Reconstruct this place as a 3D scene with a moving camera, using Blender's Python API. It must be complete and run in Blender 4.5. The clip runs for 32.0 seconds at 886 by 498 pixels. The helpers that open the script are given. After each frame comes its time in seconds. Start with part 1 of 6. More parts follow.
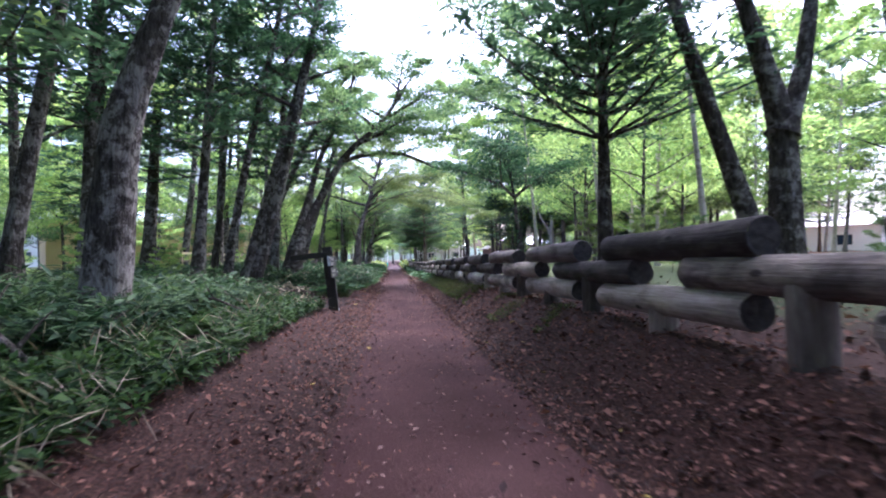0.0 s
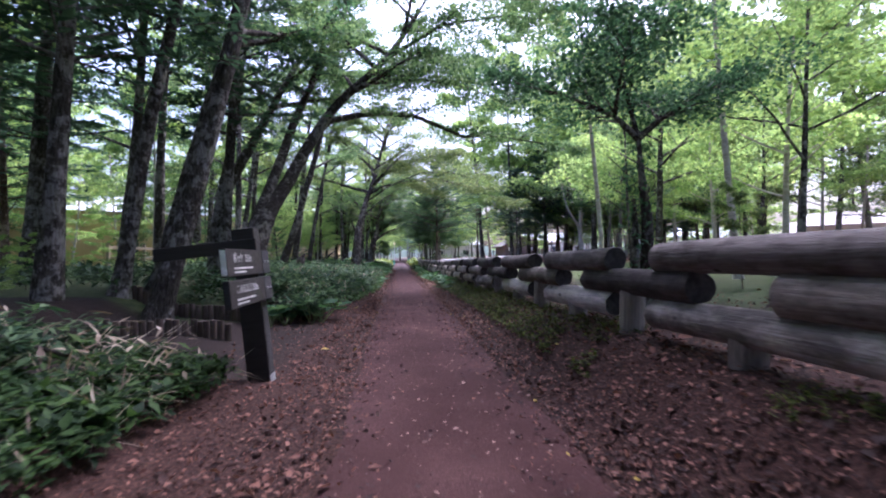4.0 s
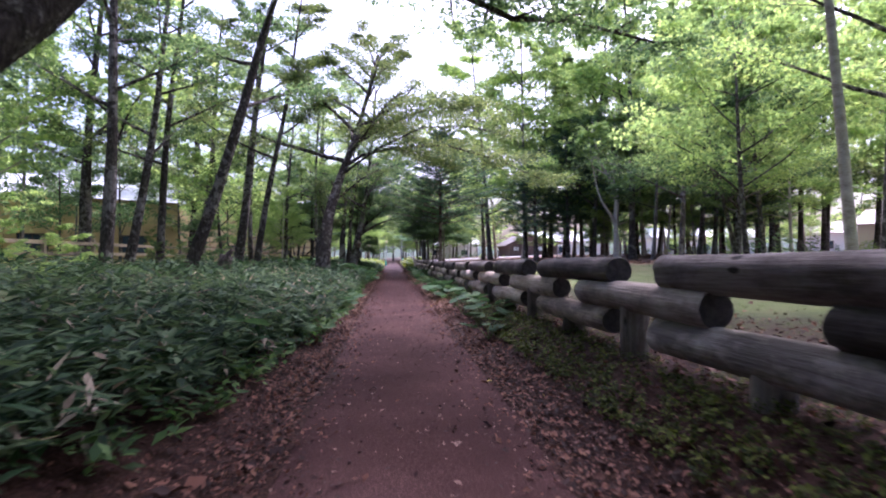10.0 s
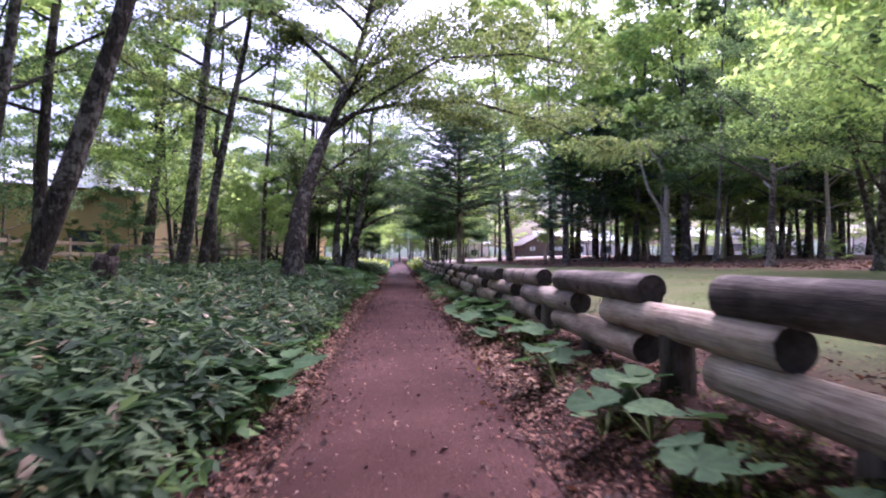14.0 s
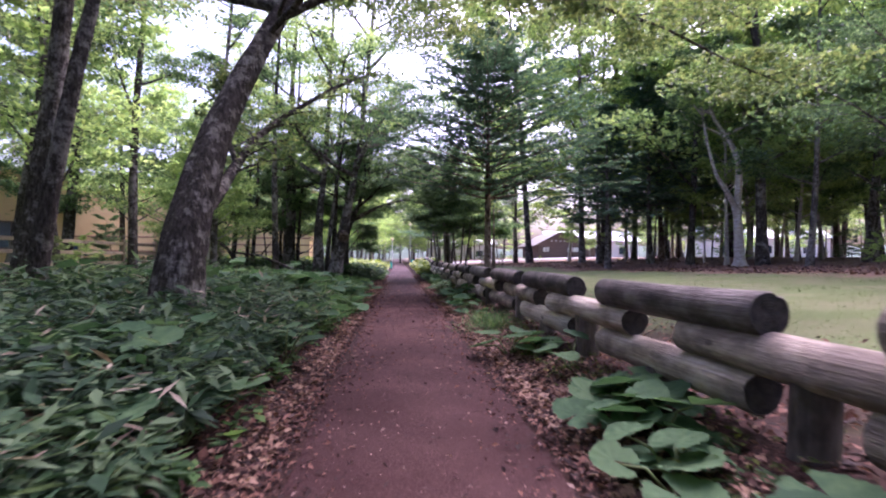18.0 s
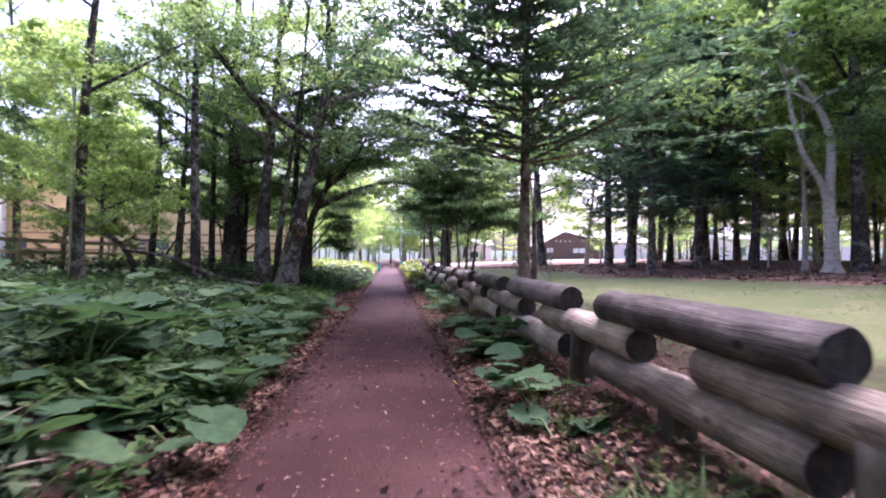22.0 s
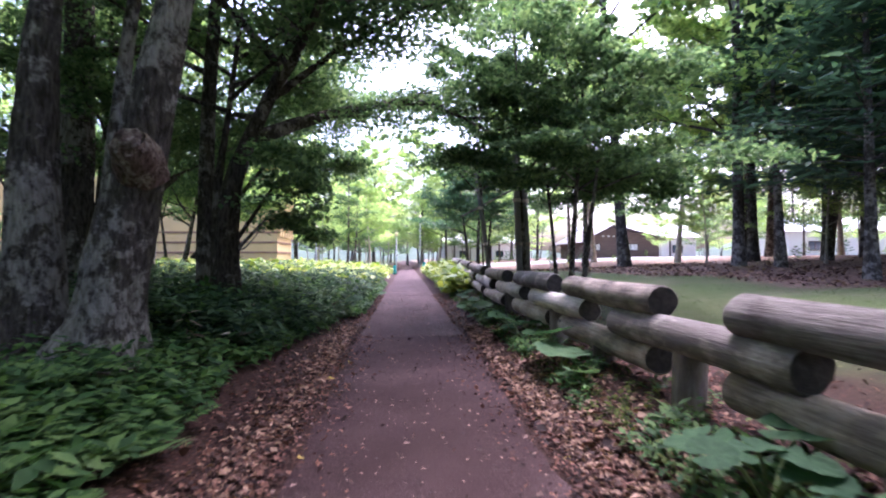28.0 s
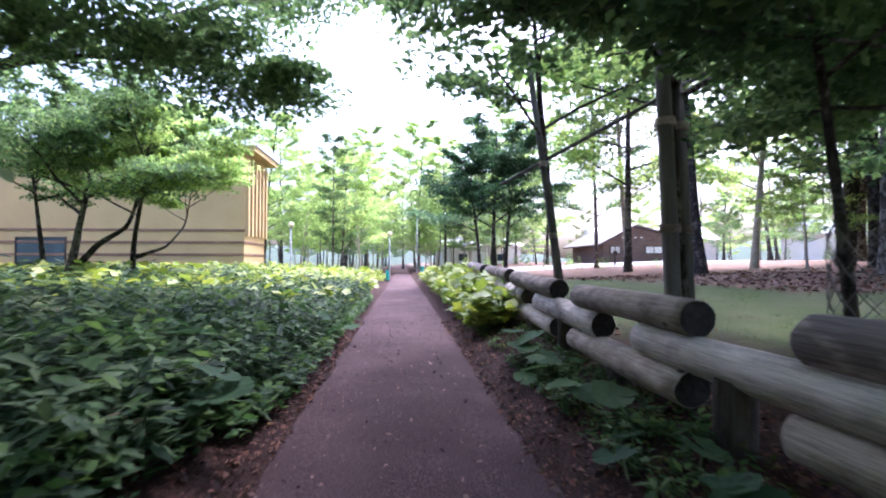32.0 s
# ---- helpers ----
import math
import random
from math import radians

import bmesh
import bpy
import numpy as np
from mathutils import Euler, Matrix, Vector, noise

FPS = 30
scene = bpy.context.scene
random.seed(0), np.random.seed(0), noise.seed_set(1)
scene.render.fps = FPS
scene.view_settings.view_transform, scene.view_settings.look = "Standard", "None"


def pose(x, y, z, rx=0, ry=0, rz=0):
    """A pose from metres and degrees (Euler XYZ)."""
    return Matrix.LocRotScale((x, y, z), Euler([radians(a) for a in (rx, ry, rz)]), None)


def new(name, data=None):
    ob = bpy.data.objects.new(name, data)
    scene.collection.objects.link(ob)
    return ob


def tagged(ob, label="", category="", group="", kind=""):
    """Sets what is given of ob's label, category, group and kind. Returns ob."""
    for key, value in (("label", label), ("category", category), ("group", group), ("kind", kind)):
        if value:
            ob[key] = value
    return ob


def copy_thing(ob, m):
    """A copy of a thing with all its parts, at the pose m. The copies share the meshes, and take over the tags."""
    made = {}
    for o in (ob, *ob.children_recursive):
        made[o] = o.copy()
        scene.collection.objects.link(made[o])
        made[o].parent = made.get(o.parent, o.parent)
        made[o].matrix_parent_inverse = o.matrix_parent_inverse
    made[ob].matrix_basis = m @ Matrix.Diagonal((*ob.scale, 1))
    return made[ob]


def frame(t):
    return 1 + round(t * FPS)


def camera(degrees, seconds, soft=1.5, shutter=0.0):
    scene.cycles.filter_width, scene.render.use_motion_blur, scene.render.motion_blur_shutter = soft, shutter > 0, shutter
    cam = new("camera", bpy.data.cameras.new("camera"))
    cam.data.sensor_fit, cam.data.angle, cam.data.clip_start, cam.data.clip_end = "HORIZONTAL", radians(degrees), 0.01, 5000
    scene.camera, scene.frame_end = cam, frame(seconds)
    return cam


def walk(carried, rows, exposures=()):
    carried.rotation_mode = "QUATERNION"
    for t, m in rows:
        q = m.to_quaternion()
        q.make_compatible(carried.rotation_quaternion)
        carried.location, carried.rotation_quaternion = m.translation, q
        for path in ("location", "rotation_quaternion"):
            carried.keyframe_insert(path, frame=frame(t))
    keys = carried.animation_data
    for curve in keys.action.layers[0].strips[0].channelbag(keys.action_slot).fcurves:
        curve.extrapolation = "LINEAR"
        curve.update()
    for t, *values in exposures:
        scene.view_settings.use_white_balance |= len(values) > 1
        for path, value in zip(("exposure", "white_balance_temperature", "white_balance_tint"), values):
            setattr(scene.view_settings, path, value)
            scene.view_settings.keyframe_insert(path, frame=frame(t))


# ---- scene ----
# Forest footpath with a log rail fence. The path runs along +y, x to the right; z = 0 on the path.
cam = camera(80.9, 32.0, soft=2.0, shutter=0.45)
# t, x, y, z, yaw, pitch, roll
ROWS = [
    (0, -0.170, 1.690, 1.140, -5.70, 1.10, 0.89),
    (0.5, -0.142, 2.541, 1.148, -4.24, 1.10, 0.57),
    (1, -0.099, 3.352, 1.151, -5.24, 1.08, 0.90),
    (1.5, -0.084, 4.183, 1.161, -4.99, 1.15, 0.45),
    (2, -0.081, 5.021, 1.166, -5.13, 1.05, 0.18),
    (2.5, -0.081, 5.856, 1.167, -4.61, 1.01, 0.02),
    (3, -0.086, 6.685, 1.162, -4.58, 0.89, 0.18),
    (3.5, -0.110, 7.504, 1.162, -4.63, 0.87, 0.38),
    (5.5, -0.248, 10.747, 1.196, -6.10, 0.81, 0.75),
    (6, -0.154, 11.537, 1.199, -6.16, 0.77, 0.38),
    (6.5, -0.036, 12.329, 1.198, -6.29, 0.81, 0.10),
    (7, 0.018, 13.112, 1.188, -6.11, 0.82, -0.08),
    (7.5, 0.050, 13.915, 1.170, -6.07, 0.84, -0.04),
    (8, 0.040, 14.724, 1.148, -5.74, 0.86, 0.15),
    (8.5, 0.018, 15.526, 1.127, -5.81, 0.81, 0.38),
    (9, -0.005, 16.333, 1.123, -5.73, 0.88, 0.32),
    (9.5, -0.001, 17.130, 1.127, -5.69, 0.87, 0.25),
    (10, 0.027, 17.912, 1.130, -5.62, 0.88, 0.19),
    (10.5, 0.080, 18.682, 1.129, -5.56, 0.85, 0.19),
    (11, 0.131, 19.455, 1.125, -5.43, 0.85, 0.16),
    (11.5, 0.175, 20.245, 1.121, -5.45, 0.87, 0.18),
    (12, 0.185, 21.063, 1.125, -5.40, 0.84, 0.18),
    (12.5, 0.186, 21.879, 1.138, -5.23, 0.87, 0.12),
    (13, 0.164, 22.700, 1.156, -5.04, 0.90, 0.05),
    (13.5, 0.147, 23.510, 1.167, -4.89, 0.91, -0.08),
    (14, 0.094, 24.344, 1.172, -4.90, 0.88, -0.01),
    (14.5, 0.036, 25.197, 1.177, -4.86, 0.96, -0.09),
    (16.5, -0.030, 28.618, 1.171, -4.74, 0.99, -0.37),
    (17, 0.010, 29.457, 1.159, -4.93, 0.93, -0.54),
    (17.5, 0.022, 30.297, 1.148, -4.93, 1.00, -0.42),
    (18, 0.015, 31.132, 1.141, -4.87, 1.02, -0.31),
    (18.5, 0.001, 31.961, 1.130, -4.85, 1.05, -0.21),
    (19, 0.023, 32.756, 1.119, -4.94, 1.05, -0.15),
    (19.5, 0.042, 33.559, 1.124, -5.11, 1.10, -0.16),
    (20, 0.078, 34.346, 1.136, -5.12, 1.08, -0.17),
    (20.5, 0.123, 35.148, 1.155, -5.10, 1.02, -0.32),
    (21, 0.196, 35.955, 1.172, -5.24, 1.03, -0.38),
    (21.5, 0.269, 36.769, 1.179, -5.72, 1.00, -0.42),
    (22, 0.286, 37.595, 1.179, -5.78, 1.13, -0.60),
    (22.5, 0.261, 38.424, 1.165, -5.71, 0.98, -0.68),
    (23, 0.218, 39.246, 1.148, -5.16, 1.08, -0.74),
    (23.5, 0.193, 40.059, 1.128, -4.84, 1.15, -0.71),
    (24, 0.150, 40.888, 1.112, -3.83, 1.20, -0.46),
    (24.5, 0.125, 41.708, 1.105, -4.16, 1.24, -0.30),
    (25, 0.108, 42.500, 1.100, -4.54, 1.31, -0.08),
    (25.5, 0.123, 43.260, 1.101, -4.68, 1.10, 0.16),
    (27.5, 0.095, 46.429, 1.135, -4.30, 1.10, 0.15),
    (28, 0.084, 47.249, 1.142, -4.06, 1.18, 0.12),
    (28.5, 0.098, 48.050, 1.143, -3.76, 1.18, 0.06),
    (29, 0.112, 48.864, 1.136, -3.52, 1.27, 0.06),
    (29.5, 0.128, 49.661, 1.133, -3.47, 1.38, -0.06),
    (30, 0.137, 50.464, 1.130, -3.55, 1.42, 0.02),
    (30.5, 0.160, 51.238, 1.136, -3.78, 1.51, 0.01),
    (31, 0.166, 52.031, 1.151, -3.97, 1.48, -0.13),
    (31.5, 0.151, 52.837, 1.165, -4.17, 1.66, -0.07),
    (32, 0.153, 53.640, 1.176, -4.51, 1.57, -0.00),
]

# seconds, stops, kelvin, tint: the clip's camera opens up a little under the denser canopy
EXPOSURE = [(0, 2.3, 5050, 26), (3, 1.9, 5050, 30), (6, 1.75, 5200, 31), (13, 1.85, 5400, 42), (19, 2.1, 5450, 45), (22, 2.55, 5450, 43), (25, 3.0, 5400, 42), (28, 2.55, 5280, 32), (30, 2.8, 5250, 29), (32, 2.48, 5180, 28)]
walk(cam, [(t, pose(x, y, z, 90 + pitch, roll, yaw)) for t, x, y, z, yaw, pitch, roll in ROWS], EXPOSURE)

# ---- world and light: bright, hazy, mostly overcast afternoon ----
SUN_ELEV, SUN_ROT = 60.0, 35.0
world = bpy.data.worlds.new("sky_world")
scene.world = world
world.use_nodes = True
wn = world.node_tree
sky = wn.nodes.new("ShaderNodeTexSky")
sky.sky_type = "NISHITA"
sky.sun_disc = False
sky.sun_elevation, sky.sun_rotation = radians(SUN_ELEV), radians(SUN_ROT)
sky.air_density, sky.dust_density, sky.ozone_density = 1.0, 8.0, 1.0
wn.links.new(sky.outputs[0], wn.nodes["Background"].inputs[0])
wn.nodes["Background"].inputs[1].default_value = 0.15
sun = new("sun", bpy.data.lights.new("sun", "SUN"))
sun.data.energy, sun.data.angle, sun.data.color = 1.1, radians(40), (1.0, 0.97, 0.93)
sun.matrix_world = pose(0, 0, 50, 90 - SUN_ELEV, 0, 180 - SUN_ROT)


# ---- materials ----
def make_mat(name, base, dark=None, light=None, rough=0.8, scale=6.0, fine=60.0, bump=0.3, stretch=(1, 1, 1), island=0.0,
             objrand=0.0, translucent=0.0, spec=0.3, detail=6.0, dist=0.01, coarse_mix=0.6, metal=0.0, lo=0.3, hi=0.72):
    """Two-scale noise material: base colour, darker and lighter shades in coarse and fine noise, bump."""
    m = bpy.data.materials.new(name)
    m.use_nodes = True
    nt = m.node_tree
    L = nt.links.new
    b = nt.nodes["Principled BSDF"]
    b.inputs["Roughness"].default_value = rough
    b.inputs["Specular IOR Level"].default_value = spec
    b.inputs["Metallic"].default_value = metal
    dark = dark or tuple(c * 0.55 for c in base)
    light = light or tuple(min(1, c * 1.5) for c in base)
    tc = nt.nodes.new("ShaderNodeTexCoord")
    mp = nt.nodes.new("ShaderNodeMapping")
    mp.inputs["Scale"].default_value = stretch
    L(tc.outputs["Object"], mp.inputs[0])
    info = nt.nodes.new("ShaderNodeObjectInfo")
    add = nt.nodes.new("ShaderNodeVectorMath")
    add.operation = "MULTIPLY_ADD"
    add.inputs[1].default_value = (37.0, 91.0, 53.0)
    L(info.outputs["Random"], add.inputs[0])
    L(mp.outputs[0], add.inputs[2])
    n1 = nt.nodes.new("ShaderNodeTexNoise")
    n1.inputs["Scale"].default_value, n1.inputs["Detail"].default_value = scale, detail
    n2 = nt.nodes.new("ShaderNodeTexNoise")
    n2.inputs["Scale"].default_value, n2.inputs["Detail"].default_value = fine, 3.0
    for n in (n1, n2):
        L(add.outputs[0], n.inputs["Vector"])
    mix = nt.nodes.new("ShaderNodeMix")
    mix.inputs["Factor"].default_value = 1 - coarse_mix
    L(n1.outputs["Fac"], mix.inputs["A"])
    L(n2.outputs["Fac"], mix.inputs["B"])
    fac = mix.outputs["Result"]
    if island or objrand:
        src = info.outputs["Random"]
        if island:
            src = nt.nodes.new("ShaderNodeNewGeometry").outputs["Random Per Island"]
        k = max(island, objrand)
        r = nt.nodes.new("ShaderNodeMath")
        r.operation = "MULTIPLY_ADD"
        L(src, r.inputs[0])
        r.inputs[1].default_value, r.inputs[2].default_value = k, -k / 2
        s = nt.nodes.new("ShaderNodeMath")
        L(fac, s.inputs[0])
        L(r.outputs[0], s.inputs[1])
        fac = s.outputs[0]
    ramp = nt.nodes.new("ShaderNodeValToRGB")
    e = ramp.color_ramp.elements
    e[0].position, e[0].color = lo, (*dark, 1)
    e[1].position, e[1].color = hi, (*light, 1)
    mid = e.new((lo + hi) / 2)
    mid.color = (*base, 1)
    L(fac, ramp.inputs[0])
    L(ramp.outputs[0], b.inputs["Base Color"])
    if bump:
        bp = nt.nodes.new("ShaderNodeBump")
        bp.inputs["Strength"].default_value, bp.inputs["Distance"].default_value = bump, dist
        L(mix.outputs["Result"], bp.inputs["Height"])
        L(bp.outputs[0], b.inputs["Normal"])
    if translucent:
        tr = nt.nodes.new("ShaderNodeBsdfTranslucent")
        gain = nt.nodes.new("ShaderNodeMix")
        gain.data_type, gain.blend_type = "RGBA", "MULTIPLY"
        gain.inputs["Factor"].default_value = 1
        gain.inputs["B"].default_value = (1.6, 1.65, 1.15, 1)
        L(ramp.outputs[0], gain.inputs["A"])
        L(gain.outputs["Result"], tr.inputs["Color"])
        ms = nt.nodes.new("ShaderNodeMixShader")
        ms.inputs[0].default_value = translucent
        L(b.outputs[0], ms.inputs[1])
        L(tr.outputs[0], ms.inputs[2])
        L(ms.outputs[0], nt.nodes["Material Output"].inputs["Surface"])
    return m


def bark_mat(name, dark, mid, pale, patch=0.5, scale=6.0, furrow=26.0, stretch=0.3):
    """Rough bark: furrows along the stem and blotches of paler lichen."""
    m = bpy.data.materials.new(name)
    m.use_nodes = True
    nt = m.node_tree
    L = nt.links.new
    b = nt.nodes["Principled BSDF"]
    b.inputs["Roughness"].default_value, b.inputs["Specular IOR Level"].default_value = 0.95, 0.15
    tc = nt.nodes.new("ShaderNodeTexCoord")
    info = nt.nodes.new("ShaderNodeObjectInfo")
    shift = nt.nodes.new("ShaderNodeVectorMath")
    shift.operation = "MULTIPLY_ADD"
    shift.inputs[1].default_value = (31.0, 47.0, 83.0)
    L(info.outputs["Random"], shift.inputs[0])
    L(tc.outputs["Object"], shift.inputs[2])
    mp = nt.nodes.new("ShaderNodeMapping")
    mp.inputs["Scale"].default_value = (1, 1, stretch)
    L(shift.outputs[0], mp.inputs[0])

    def tex(vec, s, d, rough):
        n = nt.nodes.new("ShaderNodeTexNoise")
        n.inputs["Scale"].default_value, n.inputs["Detail"].default_value, n.inputs["Roughness"].default_value = s, d, rough
        L(vec, n.inputs["Vector"])
        return n.outputs["Fac"]

    def ramp(fac, lo, hi, c0, c1):
        r = nt.nodes.new("ShaderNodeValToRGB")
        e = r.color_ramp.elements
        e[0].position, e[0].color, e[1].position, e[1].color = lo, (*c0, 1), hi, (*c1, 1)
        L(fac, r.inputs[0])
        return r.outputs[0]

    fur = tex(mp.outputs[0], furrow, 4, 0.6)
    blot = tex(shift.outputs[0], scale, 8, 0.72)
    big = tex(shift.outputs[0], 0.9, 2, 0.5)
    base = ramp(fur, 0.36, 0.64, dark, mid)
    lich = ramp(fur, 0.3, 0.6, mid, pale)
    sm = nt.nodes.new("ShaderNodeMath")
    sm.operation = "MULTIPLY_ADD"
    sm.inputs[1].default_value = 0.5
    L(big, sm.inputs[0])
    L(blot, sm.inputs[2])
    mask = ramp(sm.outputs[0], 0.82 - 0.14 * patch, 0.90 - 0.14 * patch, (0, 0, 0), (1, 1, 1))
    mix = nt.nodes.new("ShaderNodeMix")
    mix.data_type = "RGBA"
    L(mask, mix.inputs["Factor"])
    L(base, mix.inputs["A"])
    L(lich, mix.inputs["B"])
    L(mix.outputs["Result"], b.inputs["Base Color"])
    hh = nt.nodes.new("ShaderNodeMath")
    L(fur, hh.inputs[0])
    L(blot, hh.inputs[1])
    bp = nt.nodes.new("ShaderNodeBump")
    bp.inputs["Strength"].default_value, bp.inputs["Distance"].default_value = 1.0, 0.05
    L(hh.outputs[0], bp.inputs["Height"])
    L(bp.outputs[0], b.inputs["Normal"])
    return m


def log_mat(name, dark, base, light, knots=0.5, lengthwise="Y"):
    """Weathered round timber: streaky grain along its length, blotches, dark knots and drying checks."""
    m = bpy.data.materials.new(name)
    m.use_nodes = True
    nt = m.node_tree
    L = nt.links.new
    b = nt.nodes["Principled BSDF"]
    b.inputs["Roughness"].default_value, b.inputs["Specular IOR Level"].default_value = 0.85, 0.2
    tc = nt.nodes.new("ShaderNodeTexCoord")
    info = nt.nodes.new("ShaderNodeObjectInfo")
    shift = nt.nodes.new("ShaderNodeVectorMath")
    shift.operation = "MULTIPLY_ADD"
    shift.inputs[1].default_value = (13.0, 29.0, 17.0)
    L(info.outputs["Random"], shift.inputs[0])
    L(tc.outputs["Object"], shift.inputs[2])

    def field(kind, scale, stretch, detail=4.0):
        mp = nt.nodes.new("ShaderNodeMapping")
        mp.inputs["Scale"].default_value = (1, stretch, 1) if lengthwise == "Y" else (1, 1, stretch)
        L(shift.outputs[0], mp.inputs[0])
        n = nt.nodes.new(kind)
        n.inputs["Scale"].default_value = scale
        L(mp.outputs[0], n.inputs["Vector"])
        if kind == "ShaderNodeTexNoise":
            n.inputs["Detail"].default_value, n.inputs["Roughness"].default_value = detail, 0.65
            return n.outputs["Fac"]
        return n.outputs["Distance"]

    def ramp(fac, *stops):
        r = nt.nodes.new("ShaderNodeValToRGB")
        e = r.color_ramp.elements
        for k, (p, col) in enumerate(stops):
            q = e[k] if k < 2 else e.new(p)
            q.position, q.color = p, (*col, 1)
        L(fac, r.inputs[0])
        return r.outputs[0]

    def mixed(a, c, fac, mode="MIX"):
        n = nt.nodes.new("ShaderNodeMix")
        n.data_type, n.blend_type = "RGBA", mode
        if isinstance(fac, float):
            n.inputs["Factor"].default_value = fac
        else:
            L(fac, n.inputs["Factor"])
        L(a, n.inputs["A"])
        L(c, n.inputs["B"])
        return n.outputs["Result"]

    grain = field("ShaderNodeTexNoise", 55.0, 0.045, 5.0)
    blotch = field("ShaderNodeTexNoise", 5.0, 0.45, 7.0)
    tone = nt.nodes.new("ShaderNodeMath")
    tone.operation = "MULTIPLY_ADD"
    tone.inputs[1].default_value, tone.inputs[2].default_value = 0.3, -0.15
    L(info.outputs["Random"], tone.inputs[0])
    tone2 = nt.nodes.new("ShaderNodeMath")
    L(blotch, tone2.inputs[0])
    L(tone.outputs[0], tone2.inputs[1])
    col = ramp(tone2.outputs[0], (0.34, dark), (0.66, light), (0.5, base))
    streak = ramp(grain, (0.36, (0.34, 0.32, 0.31)), (0.58, (1, 1, 1)))
    col = mixed(col, streak, 0.55, "MULTIPLY")
    knot = field("ShaderNodeTexVoronoi", 4.2, 0.45)
    col = mixed(ramp(knot, (0.1, tuple(v * 0.5 for v in dark)), (0.13, dark)), col, ramp(knot, (0.045 + 0.05 * knots, (0, 0, 0)), (0.09 + 0.05 * knots, (1, 1, 1))))
    L(col, b.inputs["Base Color"])
    hh = nt.nodes.new("ShaderNodeMath")
    L(grain, hh.inputs[0])
    L(blotch, hh.inputs[1])
    bp = nt.nodes.new("ShaderNodeBump")
    bp.inputs["Strength"].default_value, bp.inputs["Distance"].default_value = 0.9, 0.015
    L(hh.outputs[0], bp.inputs["Height"])
    L(bp.outputs[0], b.inputs["Normal"])
    return m


def end_grain_mat():
    """Dark sawn log end with faint growth rings."""
    m = bpy.data.materials.new("dark_end_grain")
    m.use_nodes = True
    nt = m.node_tree
    L = nt.links.new
    b = nt.nodes["Principled BSDF"]
    b.inputs["Roughness"].default_value = 0.9
    tc = nt.nodes.new("ShaderNodeTexCoord")
    flat = nt.nodes.new("ShaderNodeVectorMath")
    flat.operation = "MULTIPLY"
    flat.inputs[1].default_value = (1, 0, 1)
    L(tc.outputs["Object"], flat.inputs[0])
    rad = nt.nodes.new("ShaderNodeVectorMath")
    rad.operation = "LENGTH"
    L(flat.outputs[0], rad.inputs[0])
    n = nt.nodes.new("ShaderNodeTexNoise")
    n.inputs["Scale"].default_value, n.inputs["Detail"].default_value = 18.0, 5.0
    L(tc.outputs["Object"], n.inputs["Vector"])
    wob = nt.nodes.new("ShaderNodeMath")
    wob.operation = "MULTIPLY_ADD"
    wob.inputs[1].default_value = 0.03
    L(n.outputs["Fac"], wob.inputs[0])
    L(rad.outputs["Value"], wob.inputs[2])
    fr = nt.nodes.new("ShaderNodeMath")
    fr.operation = "PINGPONG"
    fr.inputs[1].default_value = 0.008
    L(wob.outputs[0], fr.inputs[0])
    k = nt.nodes.new("ShaderNodeMath")
    k.operation = "MULTIPLY_ADD"
    k.inputs[1].default_value = 16.0
    L(fr.outputs[0], k.inputs[0])
    L(n.outputs["Fac"], k.inputs[2])
    r = nt.nodes.new("ShaderNodeValToRGB")
    e = r.color_ramp.elements
    e[0].position, e[0].color, e[1].position, e[1].color = 0.4, (0.011, 0.009, 0.009, 1), 0.75, (0.05, 0.04, 0.036, 1)
    L(k.outputs[0], r.inputs[0])
    L(r.outputs[0], b.inputs["Base Color"])
    bp = nt.nodes.new("ShaderNodeBump")
    bp.inputs["Strength"].default_value, bp.inputs["Distance"].default_value = 0.7, 0.01
    L(k.outputs[0], bp.inputs["Height"])
    L(bp.outputs[0], b.inputs["Normal"])
    return m


M = {}
M["asphalt"] = make_mat("purplish_red_asphalt", (0.057, 0.0275, 0.0252), (0.022, 0.0105, 0.01), (0.172, 0.097, 0.088), 0.95, 0.9, 150, 1.0, dist=0.008, coarse_mix=0.36, lo=0.34, hi=0.72, spec=0.08)
M["bark_grey"] = bark_mat("grey_bark", (0.026, 0.021, 0.017), (0.1, 0.082, 0.069), (0.29, 0.262, 0.23), 0.6)
M["bark_dark"] = bark_mat("dark_bark", (0.022, 0.018, 0.015), (0.085, 0.068, 0.057), (0.24, 0.215, 0.185), 0.42)
M["bark_pale"] = make_mat("pale_birch_bark", (0.42, 0.36, 0.30), (0.14, 0.11, 0.09), (0.6, 0.55, 0.48), 0.85, 4, 25, 0.5, (1, 1, 2.5), objrand=0.15, dist=0.01)
M["bark_red"] = bark_mat("reddish_bark", (0.0468, 0.027, 0.0208), (0.172, 0.11, 0.0888), (0.333, 0.27, 0.218), 0.5)
M["leaf_green"] = make_mat("green_leaves", (0.1, 0.158, 0.072), (0.05, 0.09, 0.044), (0.17, 0.235, 0.105), 0.55, 0.5, 9, 0, island=0.5, translucent=0.58)
M["leaf_light"] = make_mat("light_green_leaves", (0.235, 0.318, 0.122), (0.14, 0.212, 0.084), (0.345, 0.415, 0.16), 0.55, 0.4, 9, 0, island=0.5, translucent=0.75)
M["leaf_dark"] = make_mat("dark_green_leaves", (0.062, 0.125, 0.066), (0.032, 0.07, 0.04), (0.11, 0.19, 0.095), 0.5, 0.5, 9, 0, island=0.5, translucent=0.45)
